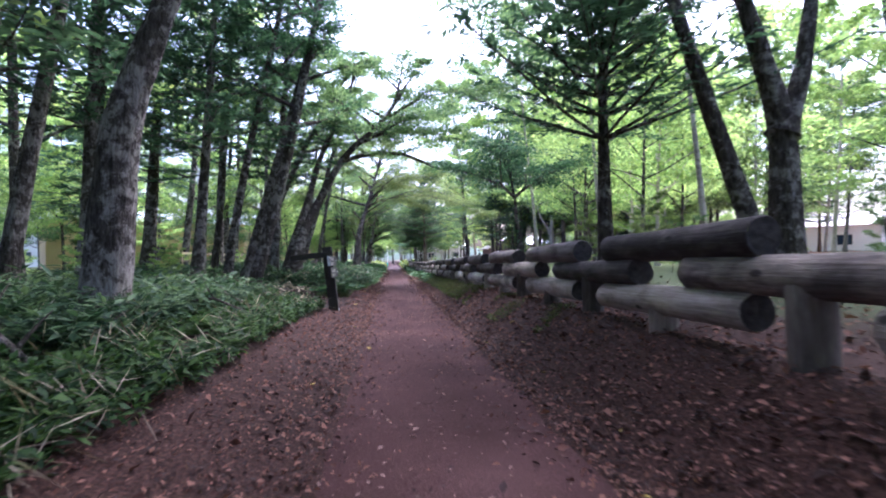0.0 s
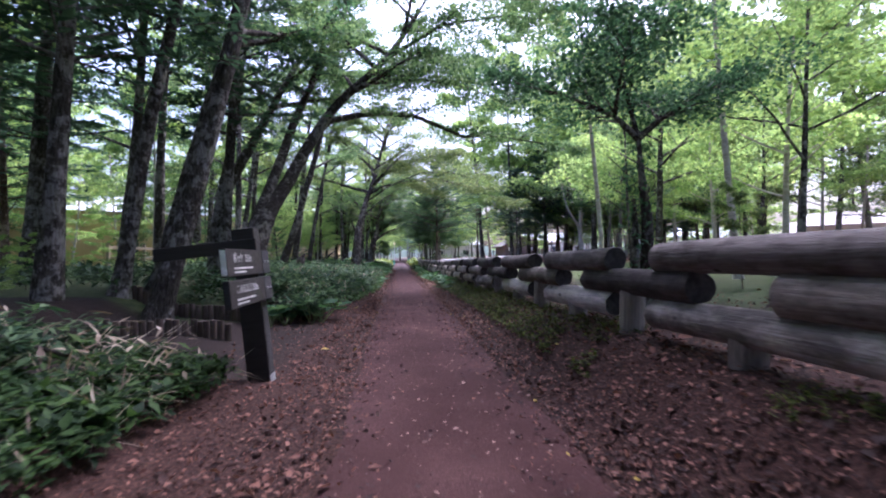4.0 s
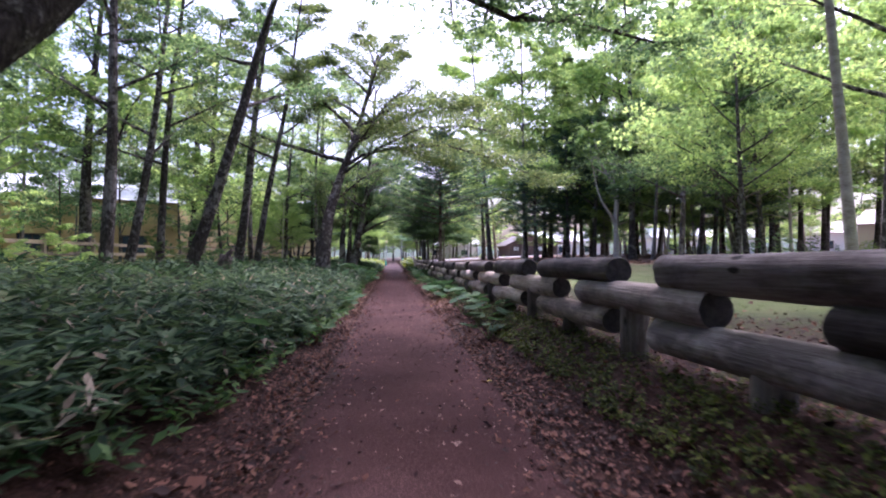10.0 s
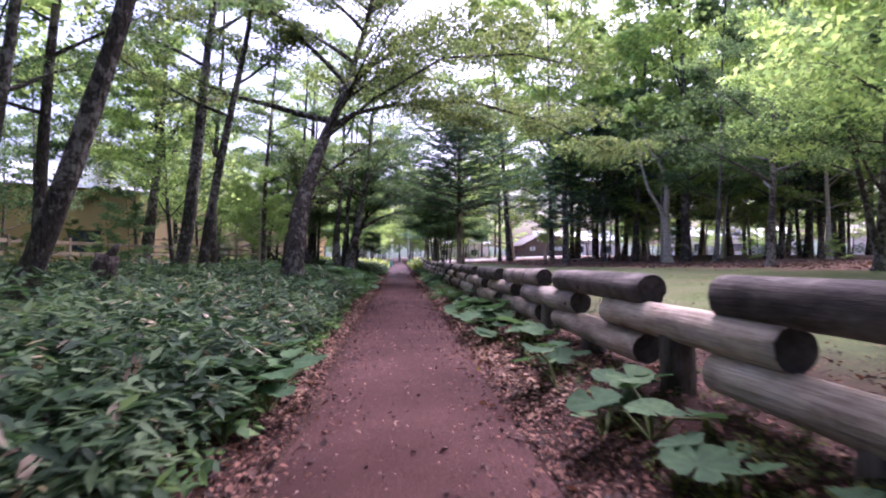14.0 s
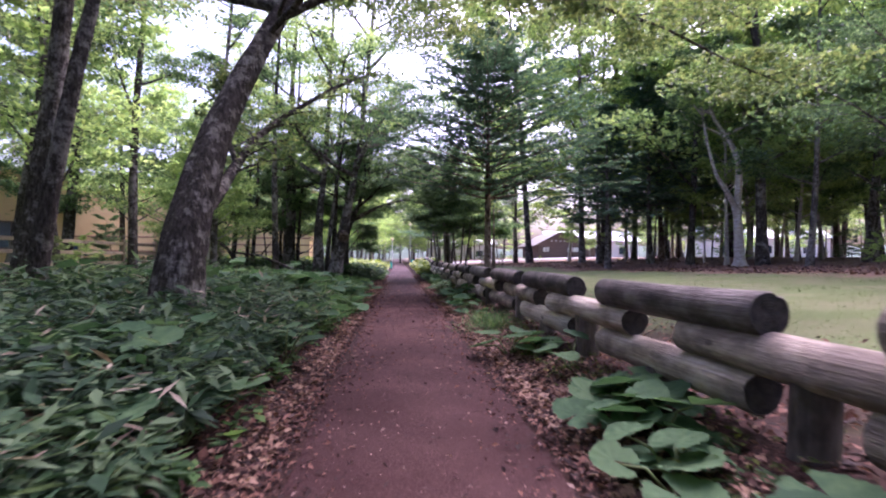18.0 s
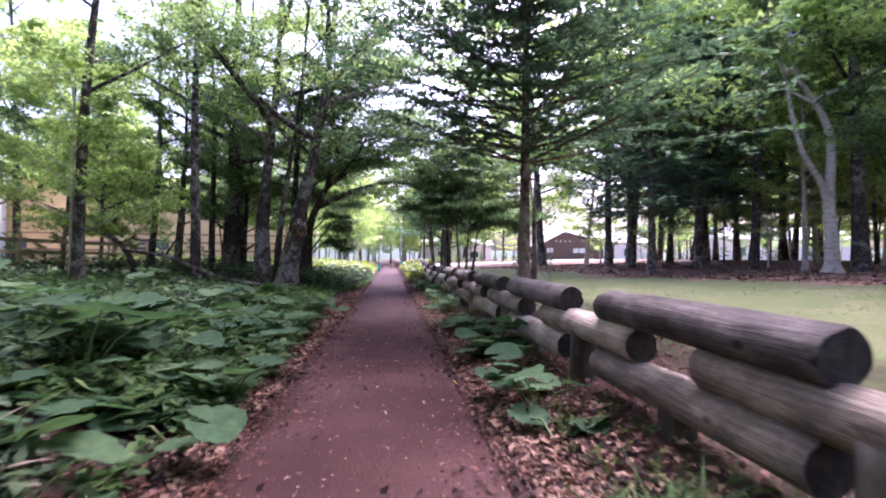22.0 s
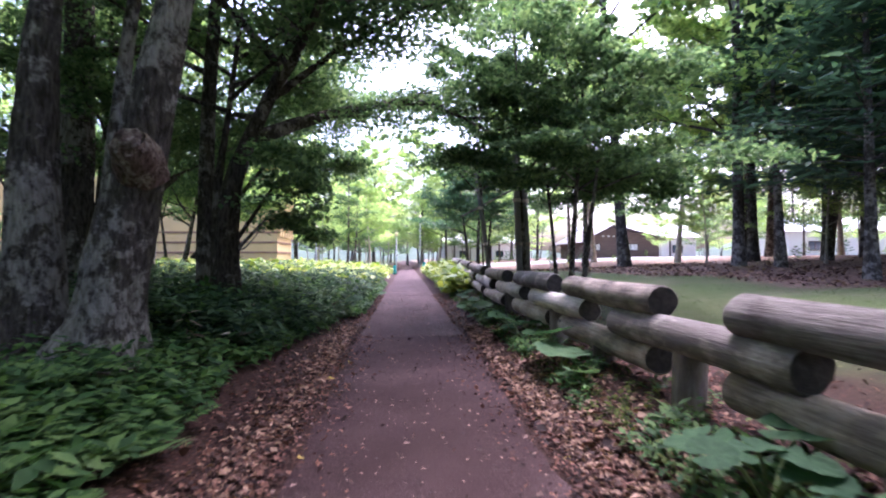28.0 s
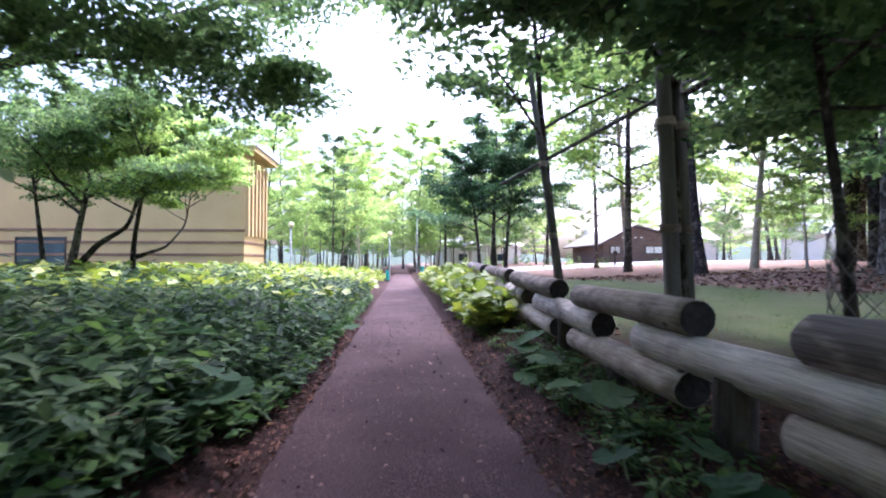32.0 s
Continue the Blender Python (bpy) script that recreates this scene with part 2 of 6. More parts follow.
M["lawn_grass"] = make_mat("short_lawn_grass", (0.1, 0.14, 0.045), (0.06, 0.09, 0.03), (0.17, 0.19, 0.075), 0.7, 0.5, 9, 0, island=0.5, translucent=0.3)
M["asphalt_purple"] = make_mat("purplish_grey_asphalt", (0.05, 0.029, 0.029), (0.02, 0.0115, 0.0115), (0.15, 0.098, 0.097), 0.95, 0.9, 150, 1.0, dist=0.008, coarse_mix=0.36, lo=0.34, hi=0.72, spec=0.08)
M["leaf_olive"] = make_mat("olive_turning_leaves", (0.115, 0.155, 0.055), (0.06, 0.09, 0.034), (0.2, 0.23, 0.08), 0.55, 0.4, 9, 0, island=0.5, translucent=0.45)
M["needle"] = make_mat("conifer_needles", (0.06, 0.108, 0.066), (0.032, 0.062, 0.04), (0.1, 0.162, 0.094), 0.6, 0.6, 9, 0, island=0.4, translucent=0.4)
M["sasa"] = make_mat("bamboo_grass_leaves", (0.036, 0.072, 0.032), (0.013, 0.03, 0.014), (0.1, 0.145, 0.072), 0.62, 0.5, 12, 0, island=0.6, translucent=0.3, spec=0.14)
M["butterbur"] = make_mat("butterbur_leaf", (0.05, 0.1, 0.044), (0.034, 0.072, 0.034), (0.085, 0.142, 0.062), 0.75, 3, 30, 0.3, objrand=0.45, translucent=0.3, spec=0.12)
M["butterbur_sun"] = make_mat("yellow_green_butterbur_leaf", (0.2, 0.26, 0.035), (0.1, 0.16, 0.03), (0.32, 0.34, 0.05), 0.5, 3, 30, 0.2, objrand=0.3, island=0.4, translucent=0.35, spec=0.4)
M["herb"] = make_mat("low_green_herbs", (0.052, 0.105, 0.032), (0.024, 0.055, 0.017), (0.105, 0.17, 0.05), 0.6, 0.7, 12, 0, island=0.6, translucent=0.35, spec=0.15)
M["moss_herb"] = make_mat("dark_low_herbs", (0.042, 0.056, 0.011), (0.016, 0.024, 0.006), (0.095, 0.112, 0.022), 0.7, 0.7, 12, 0, island=0.6, translucent=0.3, spec=0.1)
# herb green darkened: the starting bank's shade is put into the leaf colour
M["shade_toned_herb"] = make_mat("nettle_leaves_shade_toned", (0.027, 0.055, 0.015), (0.011, 0.025, 0.008), (0.062, 0.105, 0.03), 0.65, 0.7, 12, 0, island=0.6, translucent=0.3, spec=0.12)
M["gravel"] = make_mat("purplish_fine_gravel_path", (0.07, 0.0435, 0.0442), (0.03, 0.0187, 0.019), (0.185, 0.13, 0.132), 0.95, 1.0, 110, 1.0, dist=0.012, coarse_mix=0.25, lo=0.34, hi=0.68, spec=0.1)
M["stalk"] = make_mat("green_leaf_stalk", (0.12, 0.15, 0.05), rough=0.6, bump=0)
M["litter"] = make_mat("fallen_leaves", (0.07, 0.026, 0.018), (0.022, 0.0085, 0.0065), (0.165, 0.074, 0.05), 0.78, 0.6, 20, 0.2, island=0.95, translucent=0.1)
M["flakes"] = make_mat("leaf_crumbs", (0.1, 0.055, 0.045), (0.04, 0.02, 0.018), (0.24, 0.15, 0.125), 0.8, 0.6, 20, 0, island=1.0)
M["litter_tan"] = make_mat("tan_fallen_leaves", (0.15, 0.075, 0.05), (0.06, 0.026, 0.018), (0.3, 0.18, 0.12), 0.75, 0.6, 20, 0.2, island=0.95, translucent=0.1)
M["litter_yellow"] = make_mat("yellow_fallen_leaf", (0.45, 0.32, 0.05), rough=0.6, bump=0.1, objrand=0.3)
M["dry_sasa"] = make_mat("dry_bamboo_grass_leaves", (0.2, 0.15, 0.105), (0.1, 0.07, 0.05), (0.36, 0.29, 0.22), 0.7, 0.6, 15, 0, island=0.7, translucent=0.2)
M["log"] = log_mat("weathered_log", (0.098, 0.079, 0.068), (0.255, 0.207, 0.174), (0.43, 0.36, 0.31))
M["log_dark"] = log_mat("dark_weathered_log", (0.045, 0.037, 0.034), (0.102, 0.084, 0.076), (0.21, 0.178, 0.163))
M["log_pale"] = log_mat("pale_weathered_log", (0.22, 0.171, 0.138), (0.44, 0.352, 0.281), (0.605, 0.517, 0.429))
M["log_grey"] = log_mat("silver_grey_weathered_log", (0.195, 0.163, 0.146), (0.468, 0.403, 0.358), (0.715, 0.637, 0.572))
M["log_end"] = end_grain_mat()
M["post"] = log_mat("weathered_post", (0.07, 0.055, 0.047), (0.17, 0.138, 0.118), (0.29, 0.245, 0.21), 0.2, "Z")
M["sign_wood"] = make_mat("dark_stained_sign_wood", (0.022, 0.017, 0.014), rough=0.6, scale=4, bump=0.3, stretch=(1, 8, 8))
M["sign_side"] = make_mat("sign_wood_bare_side", (0.032, 0.029, 0.028), rough=0.8, scale=5, bump=0.3, stretch=(1, 8, 8))
M["letter"] = make_mat("pale_lettering", (0.5, 0.48, 0.45), rough=0.7, bump=0)
M["paper"] = make_mat("white_notice", (0.7, 0.7, 0.68), rough=0.6, bump=0.05)
M["timber"] = make_mat("old_timber_stake", (0.085, 0.06, 0.048), rough=0.95, scale=5, bump=0.7, stretch=(3, 3, 0.6), objrand=0.3)
M["wall_tan"] = make_mat("tan_render_wall", (0.56, 0.395, 0.185), (0.5, 0.345, 0.155), (0.61, 0.44, 0.22), 0.9, 0.7, 25, 0.15)
M["wall_band"] = make_mat("brown_wall_band", (0.26, 0.15, 0.10), rough=0.85, scale=1.0, bump=0.1)
M["wall_brown"] = make_mat("brown_cabin_boards", (0.165, 0.118, 0.1), (0.11, 0.078, 0.066), (0.22, 0.16, 0.137), 0.85, 1.2, 20, 0.2, (1, 1, 6))
M["roof_dark"] = make_mat("dark_metal_roof", (0.10, 0.07, 0.06), rough=0.5, scale=1.0, bump=0.1, spec=0.5)
M["roof_pale"] = make_mat("pale_metal_roof", (0.62, 0.64, 0.66), rough=0.4, scale=1.0, bump=0.05, spec=0.5)
M["white_wall"] = make_mat("white_wall", (0.78, 0.77, 0.74), (0.68, 0.67, 0.64), (0.82, 0.81, 0.79), 0.8, 0.6, 20, 0.05)
M["trim_dark"] = make_mat("dark_trim", (0.05, 0.035, 0.03), rough=0.6, scale=4, bump=0.1)
M["glass"] = make_mat("window_glass", (0.03, 0.05, 0.07), (0.025, 0.04, 0.06), (0.05, 0.09, 0.13), 0.05, 0.6, 8, 0, spec=0.9)
M["mesh_wire"] = make_mat("grey_wire_mesh", (0.22, 0.2, 0.18), rough=0.5, metal=0.6, bump=0)
M["splint"] = make_mat("tree_splint_pole", (0.16, 0.15, 0.135), rough=0.85, scale=5, bump=0.4, stretch=(4, 4, 0.5), objrand=0.2)
M["teal"] = make_mat("teal_plastic", (0.03, 0.38, 0.34), rough=0.5, bump=0)
M["metal_grey"] = make_mat("grey_painted_metal", (0.35, 0.35, 0.34), rough=0.5, metal=0.3, bump=0.05)
M["lamp_globe"] = make_mat("lamp_globe", (0.85, 0.7, 0.4), rough=0.3, bump=0)
M["hill"] = make_mat("hazy_green_wooded_hill", (0.05, 0.075, 0.05), (0.025, 0.04, 0.028), (0.085, 0.11, 0.07), rough=1.0, scale=0.06, fine=0.4, bump=0)
M["asphalt_grey"] = make_mat("grey_car_park_asphalt", (0.3, 0.29, 0.28), rough=0.9, scale=0.5, fine=40, bump=0.2)
M["mesh_fence"] = make_mat("weathered_board_fence", (0.33, 0.26, 0.17), rough=0.9, scale=2, bump=0.3, objrand=0.3)


def ground_mat():
    """Soil with leaf litter by the path and under the trees, mown lawn in the clearing beyond the fence, moss and grass elsewhere."""
    m = bpy.data.materials.new("forest_floor_and_lawn")
    m.use_nodes = True
    nt = m.node_tree
    L = nt.links.new
    b = nt.nodes["Principled BSDF"]
    b.inputs["Roughness"].default_value = 0.95
    b.inputs["Specular IOR Level"].default_value = 0.15
    tc = nt.nodes.new("ShaderNodeTexCoord")
    sep = nt.nodes.new("ShaderNodeSeparateXYZ")
    L(tc.outputs["Object"], sep.inputs[0])

    def noise_node(s, d=5):
        n = nt.nodes.new("ShaderNodeTexNoise")
        n.inputs["Scale"].default_value, n.inputs["Detail"].default_value = s, d
        L(tc.outputs["Object"], n.inputs["Vector"])
        return n.outputs["Fac"]

    def ramp(fac, *stops):
        r = nt.nodes.new("ShaderNodeValToRGB")
        e = r.color_ramp.elements
        for k, (p, c) in enumerate(stops):
            q = e[k] if k < 2 else e.new(p)
            q.position, q.color = p, (*c, 1)
        L(fac, r.inputs[0])
        return r.outputs[0]

    def calc(op, a, c=None, d=None):
        n = nt.nodes.new("ShaderNodeMath")
        n.operation = op
        for k, v in enumerate((a, c, d)):
            if v is None:
                continue
            if isinstance(v, (int, float)):
                n.inputs[k].default_value = v
            else:
                L(v, n.inputs[k])
        return n.outputs[0]

    def blend(fac, a, c):
        n = nt.nodes.new("ShaderNodeMix")
        n.data_type = "RGBA"
        L(fac, n.inputs["Factor"])
        L(a, n.inputs["A"])
        L(c, n.inputs["B"])
        return n.outputs["Result"]

    def edge(v, lo, hi):
        n = nt.nodes.new("ShaderNodeMapRange")
        n.interpolation_type = "SMOOTHSTEP"
        L(v, n.inputs["Value"])
        n.inputs["From Min"].default_value, n.inputs["From Max"].default_value = lo, hi
        return n.outputs[0]

    fine, coarse, mid = noise_node(45), noise_node(0.35), noise_node(5)
    litter = ramp(fine, (0.3, (0.015, 0.007, 0.0055)), (0.5, (0.033, 0.0152, 0.0115)), (0.7, (0.075, 0.037, 0.026)))
    moss = ramp(mid, (0.3, (0.03, 0.045, 0.018)), (0.7, (0.075, 0.09, 0.035)))
    lawn = blend(edge(noise_node(0.8), 0.35, 0.75), ramp(fine, (0.3, (0.06, 0.082, 0.028)), (0.7, (0.12, 0.145, 0.05))), ramp(fine, (0.3, (0.09, 0.09, 0.042)), (0.7, (0.17, 0.165, 0.085))))
    dry = ramp(mid, (0.3, (0.12, 0.068, 0.048)), (0.7, (0.25, 0.155, 0.115)))
    x, y = sep.outputs["X"], sep.outputs["Y"]
    wob = calc("MULTIPLY_ADD", coarse, 6.0, -3.0)
    xw = calc("ADD", x, wob)
    is_lawn = calc("MULTIPLY", edge(xw, 3.6, 5.2), edge(y, 14.0, 24.0))
    under_grove = edge(calc("ADD", calc("MULTIPLY_ADD", y, 0.32, x), calc("MULTIPLY", wob, 1.3)), 27.6, 29.6)
    col = blend(edge(calc("ABSOLUTE", xw), 2.2, 4.5), litter, moss)
    soil = ramp(fine, (0.3, (0.011, 0.008, 0.007)), (0.7, (0.034, 0.022, 0.018)))
    trodden = calc("MULTIPLY", calc("MULTIPLY", edge(y, 12.8, 13.6), calc("SUBTRACT", 1.0, edge(y, 17.4, 18.2))), calc("SUBTRACT", 1.0, edge(x, -1.7, -1.1)))
    col = blend(trodden, col, soil)
    col = blend(is_lawn, col, lawn)
    col = blend(calc("MULTIPLY", under_grove, is_lawn), col, dry)
    L(col, b.inputs["Base Color"])
    bp = nt.nodes.new("ShaderNodeBump")
    bp.inputs["Strength"].default_value, bp.inputs["Distance"].default_value = 0.8, 0.02
    L(fine, bp.inputs["Height"])
    L(bp.outputs[0], b.inputs["Normal"])
    return m


M["ground"] = ground_mat()


# ---- mesh helpers ----
def link_mesh(name, verts, faces, material, parent=None, label="", smooth=True):
    me = bpy.data.meshes.new(name)
    me.from_pydata([tuple(v) for v in verts] if not isinstance(verts, list) else verts, [], faces)
    me.materials.append(M[material])
    if smooth:
        me.polygons.foreach_set("use_smooth", [True] * len(me.polygons))
    ob = new(name, me)
    if parent:
        ob.parent = parent
    if label:
        tagged(ob, label)
    return ob


def part(name, bm, material, parent=None, label="", smooth=False):
    me = bpy.data.meshes.new(name)
    bm.to_mesh(me)
    bm.free()
    me.materials.append(M[material])
    if smooth:
        me.polygons.foreach_set("use_smooth", [True] * len(me.polygons))
    ob = new(name, me)
    if parent:
        ob.parent = parent
    if label:
        tagged(ob, label)
    return ob


def share(ob, name, parent, m):
    """Another object on the mesh of ob."""
    o = new(name, ob.data)
    o.parent = parent
    o.matrix_basis = m
    return o


def empty(name, m, label, category, group="", kind=""):
    e = new(name)
    e.matrix_basis = m
    return tagged(e, label, category, group, kind)


def box(bm, x0, x1, y0, y1, z0, z1, bevel=0.0):
    r = bmesh.ops.create_cube(bm, size=1, matrix=Matrix.Translation(((x0 + x1) / 2, (y0 + y1) / 2, (z0 + z1) / 2)) @ Matrix.Diagonal((x1 - x0, y1 - y0, z1 - z0, 1)))
    if bevel:
        ed = {e for v in r["verts"] for e in v.link_edges}
        bmesh.ops.bevel(bm, geom=list(ed), offset=bevel, segments=2, affect="EDGES", profile=0.6)
    return bm


def block(name, dims, material, parent, bevel=0.0, label=""):
    return part(name, box(bmesh.new(), *dims, bevel), material, parent, label)


class Wood:
    """Collects tapered bent tubes into one mesh."""

    def __init__(self):
        self.v, self.f = [], []

    def tube(self, pts, radii, sides=8, rng=None, wob=0.0, cap=True, lobes=0.0, phase=0.0):
        pts = [Vector(p) for p in pts]
        base = len(self.v)
        n = len(pts)
        side = Vector((1, 0, 0))
        for k, p in enumerate(pts):
            d = (pts[min(k + 1, n - 1)] - pts[max(k - 1, 0)]).normalized()
            side = (side - d * side.dot(d))
            side = side.normalized() if side.length > 1e-4 else d.orthogonal().normalized()
            up = d.cross(side)
            for s in range(sides):
                a = 2 * math.pi * s / sides
                r = radii[k] * (1 + (wob * (rng.random() - 0.5) if rng else 0))
                if lobes:
                    low = max(0.0, 1 - (p.z - pts[0].z) / 0.75)
                    r *= 1 + (0.05 + lobes * low * low) * math.cos(4 * a + phase + 0.8 * p.z) + 0.04 * math.sin(7 * a + 2.3 * p.z)
                self.v.append(tuple(p + (side * math.cos(a) + up * math.sin(a)) * r))
        for k in range(n - 1):
            for s in range(sides):
                a, b = base + k * sides + s, base + k * sides + (s + 1) % sides
                self.f.append((a, b, b + sides, a + sides))
        if cap:
            self.f.append(tuple(base + (n - 1) * sides + s for s in range(sides)))

    def done(self, name, material, parent, label=""):
        return link_mesh(name, self.v, self.f, material, parent, label)


def cards(centres, normals, along, length, width, fold=0.25):
    """Folded leaf blades as arrays: six corners and two faces each (a midrib and two halves)."""
    n = len(centres)
    normals = normals / np.linalg.norm(normals, axis=1)[:, None]
    along = along - normals * (along * normals).sum(1)[:, None]
    along /= np.maximum(np.linalg.norm(along, axis=1), 1e-6)[:, None]
    across = np.cross(normals, along)
    L, W = np.broadcast_to(length, n)[:, None], np.broadcast_to(width, n)[:, None]
    tip, root = centres + along * L * 0.5, centres - along * L * 0.5
    mid = centres + along * L * -0.05
    left = mid + across * W * 0.5 + normals * W * fold
    right = mid - across * W * 0.5 + normals * W * fold
    v = np.stack([root, right, tip, left], 1).reshape(-1, 3)
    i = np.arange(n)[:, None] * 4
    f = np.concatenate([i + [0, 1, 2], i + [0, 2, 3]], 1).reshape(-1, 3)
    return v, f


def slips(centres, normals, along, length, width):
    """Small far leaves: one triangle each."""
    n = len(centres)
    normals = normals / np.linalg.norm(normals, axis=1)[:, None]
    along = along - normals * (along * normals).sum(1)[:, None]
    along /= np.maximum(np.linalg.norm(along, axis=1), 1e-6)[:, None]
    across = np.cross(normals, along)
    L, W = np.broadcast_to(length, n)[:, None], np.broadcast_to(width, n)[:, None]
    v = np.stack([centres - along * L * 0.5 - across * W * 0.6, centres - along * L * 0.3 + across * W * 0.7, centres + along * L * 0.6], 1).reshape(-1, 3)
    return v, np.arange(3 * n).reshape(-1, 3)


def quick_mesh(name, v, f, material, parent=None, label=""):
    """A mesh from arrays of corners and triangles."""
    me = bpy.data.meshes.new(name)
    me.vertices.add(len(v))
    me.vertices.foreach_set("co", np.asarray(v, np.float32).ravel())
    me.loops.add(len(f) * 3)
    me.loops.foreach_set("vertex_index", np.asarray(f, np.int32).ravel())
    me.polygons.add(len(f))
    me.polygons.foreach_set("loop_start", np.arange(0, len(f) * 3, 3, dtype=np.int32))
    me.update(calc_edges=True)
    me.materials.append(M[material])
    ob = new(name, me)
    if parent:
        ob.parent = parent
    if label:
        tagged(ob, label)
    return ob


# ---- the lie of the land ----
def fence_mid(y):
    """Height of the middle rail's axis along the fence."""
    return 0.62 + 0.0128 * max(0.0, 36.0 - max(y, 0.0)) + 0.03 * min(max(0.0, y - 58.0), 9)


FENCE_X = 1.95


def smooth01(a, b, v):
    t = min(max((v - a) / (b - a), 0.0), 1.0)
    return t * t * (3 - 2 * t)


def ground_z(x, y):
    if x > 0.2:
        base = fence_mid(y) - 0.46
        z = base * smooth01(0.95, 1.9, x) + 0.045 * min(max(x - 2.2, 0), 20) + 0.004 * max(0, min(x, 120) - 22)
    else:
        flat = smooth01(12.6, 13.4, y) * (1 - smooth01(18.0, 18.9, y)) * smooth01(-5.2, -4.2, x)
        z = (0.30 * smooth01(-0.75, -2.4, x) + 0.25 * smooth01(-2.4, -6.0, x) + 0.01 * max(0, -x - 6)) * (1 - 0.85 * flat)
    z += 0.06 * noise.noise(Vector((x * 0.4, y * 0.4, 0))) * smooth01(0.8, 2.2, abs(x - 0.2))
    return z - 0.012 * (1 - smooth01(0.5, 1.0, abs(x - 0.2)))

# ---- ground and path ----
def axis_steps(*spans):
    out = []
    for a, b, s in spans:
        out += list(np.arange(a, b, s))
    return out + [spans[-1][1]]


def build_ground():
    xs = axis_steps((-600, -100, 100), (-100, -20, 10), (-20, -6, 1.0), (-6, -2.6, 0.4), (-2.6, 2.8, 0.15), (2.8, 8, 0.5), (8, 30, 1.5), (30, 100, 10), (100, 600, 100))
    ys = axis_steps((-300, -20, 40), (-20, 0, 2), (0, 75, 0.5), (75, 110, 2.5), (110, 200, 15), (200, 900, 100))
    v = [(x, y, ground_z(x, y)) for y in ys for x in xs]
    w = len(xs)
    f = [(j * w + i, j * w + i + 1, (j + 1) * w + i + 1, (j + 1) * w + i) for j in range(len(ys) - 1) for i in range(w - 1)]
    tagged(link_mesh("ground", v, f, "ground"), "forest floor with leaf litter, moss and mown lawn", "ground", kind="structure")


build_ground()


def build_path(name, y0, y1, material, label, lift):
    """A stretch of narrow footpath with ragged edges."""
    v, f = [], []
    ys = list(np.arange(y0, min(y1, 72), 0.25)) + list(np.arange(72, y1, 4)) if y1 > 72 else list(np.arange(y0, y1, 0.25)) + [y1]
    cols = 11
    for y in ys:
        grow = 0.12 * smooth01(50, 56, y) + 0.05 * smooth01(64, 72, y)
        l = -0.60 - grow + 0.08 * noise.noise(Vector((0, y * 0.9, 3))) + 0.05 * noise.noise(Vector((0, y * 4, 7)))
        r = 0.95 + grow + 0.08 * noise.noise(Vector((5, y * 0.9, 3))) + 0.05 * noise.noise(Vector((9, y * 4, 7)))
        for k in range(cols):
            u = k / (cols - 1)
            x = l + (r - l) * u
            v.append((x, y, lift + 0.006 + 0.018 * (1 - (2 * u - 1) ** 2) + 0.006 * noise.noise(Vector((x * 2, y * 2, 1))) - (0.02 if k in (0, cols - 1) else 0)))
    for j in range(len(ys) - 1):
        for k in range(cols - 1):
            a = j * cols + k
            f.append((a, a + 1, a + 1 + cols, a + cols))
    tagged(link_mesh(name, v, f, material), label, "path", kind="structure")


build_path("footpath", -20, 46.8, "asphalt", "narrow reddish-brown asphalt footpath strewn with leaves", 0.0)
build_path("footpath_middle", 46.805, 54.9, "asphalt_purple", "purplish-grey middle stretch of the asphalt footpath", -0.002)
build_path("footpath_far", 54.905, 140, "gravel", "purplish gravel footpath running on past the joint", -0.004)

# ---- log rail fence ----
FENCE_ENDS = [1.5, 4.45, 7.3, 10.2, 13.19, 16.2, 19.28, 22.2, 25.05, 28.03, 30.87, 33.7, 36.65, 39.36, 42.23, 45.1, 47.9, 50.95, 53.7, 56.67, 59.5, 62.2, 64.8]
LOG_LEN, LOG_R = 2.12, 0.122


def log_mesh(rng, length, r, sides=20, rings=12):
    """A weathered round log along +y from 0 to length, with checks along the grain and worn, rounded rims."""
    v, f = [], []
    phase = [rng.uniform(0, 6.28) for _ in range(4)]
    cracks = [rng.uniform(0, 6.28) for _ in range(3)]
    ys = [0, 0.012] + [length * k / rings for k in range(1, rings)] + [length - 0.012, length]
    for j, y in enumerate(ys):
        rim = 0.93 if j in (0, len(ys) - 1) else 1.0
        bx, bz = 0.008 * math.sin(phase[0] + y * 1.7), 0.008 * math.sin(phase[1] + y * 1.3)
        for s in range(sides):
            a = 2 * math.pi * s / sides
            rr = r * rim * (1 + 0.03 * math.sin(2 * a + phase[2]) + 0.02 * math.sin(3 * a + phase[3] + y) + 0.02 * (rng.random() - 0.5))
            for c in cracks:
                if abs((a - c + math.pi) % (2 * math.pi) - math.pi) < 0.17:
                    rr -= 0.007
            v.append((bx + rr * math.cos(a), y, bz + rr * math.sin(a)))
    for j in range(len(ys) - 1):
        for s in range(sides):
            a, b = j * sides + s, j * sides + (s + 1) % sides
            f.append((a, a + sides, b + sides, b))
    return v, f, v[:sides], v[-sides:]


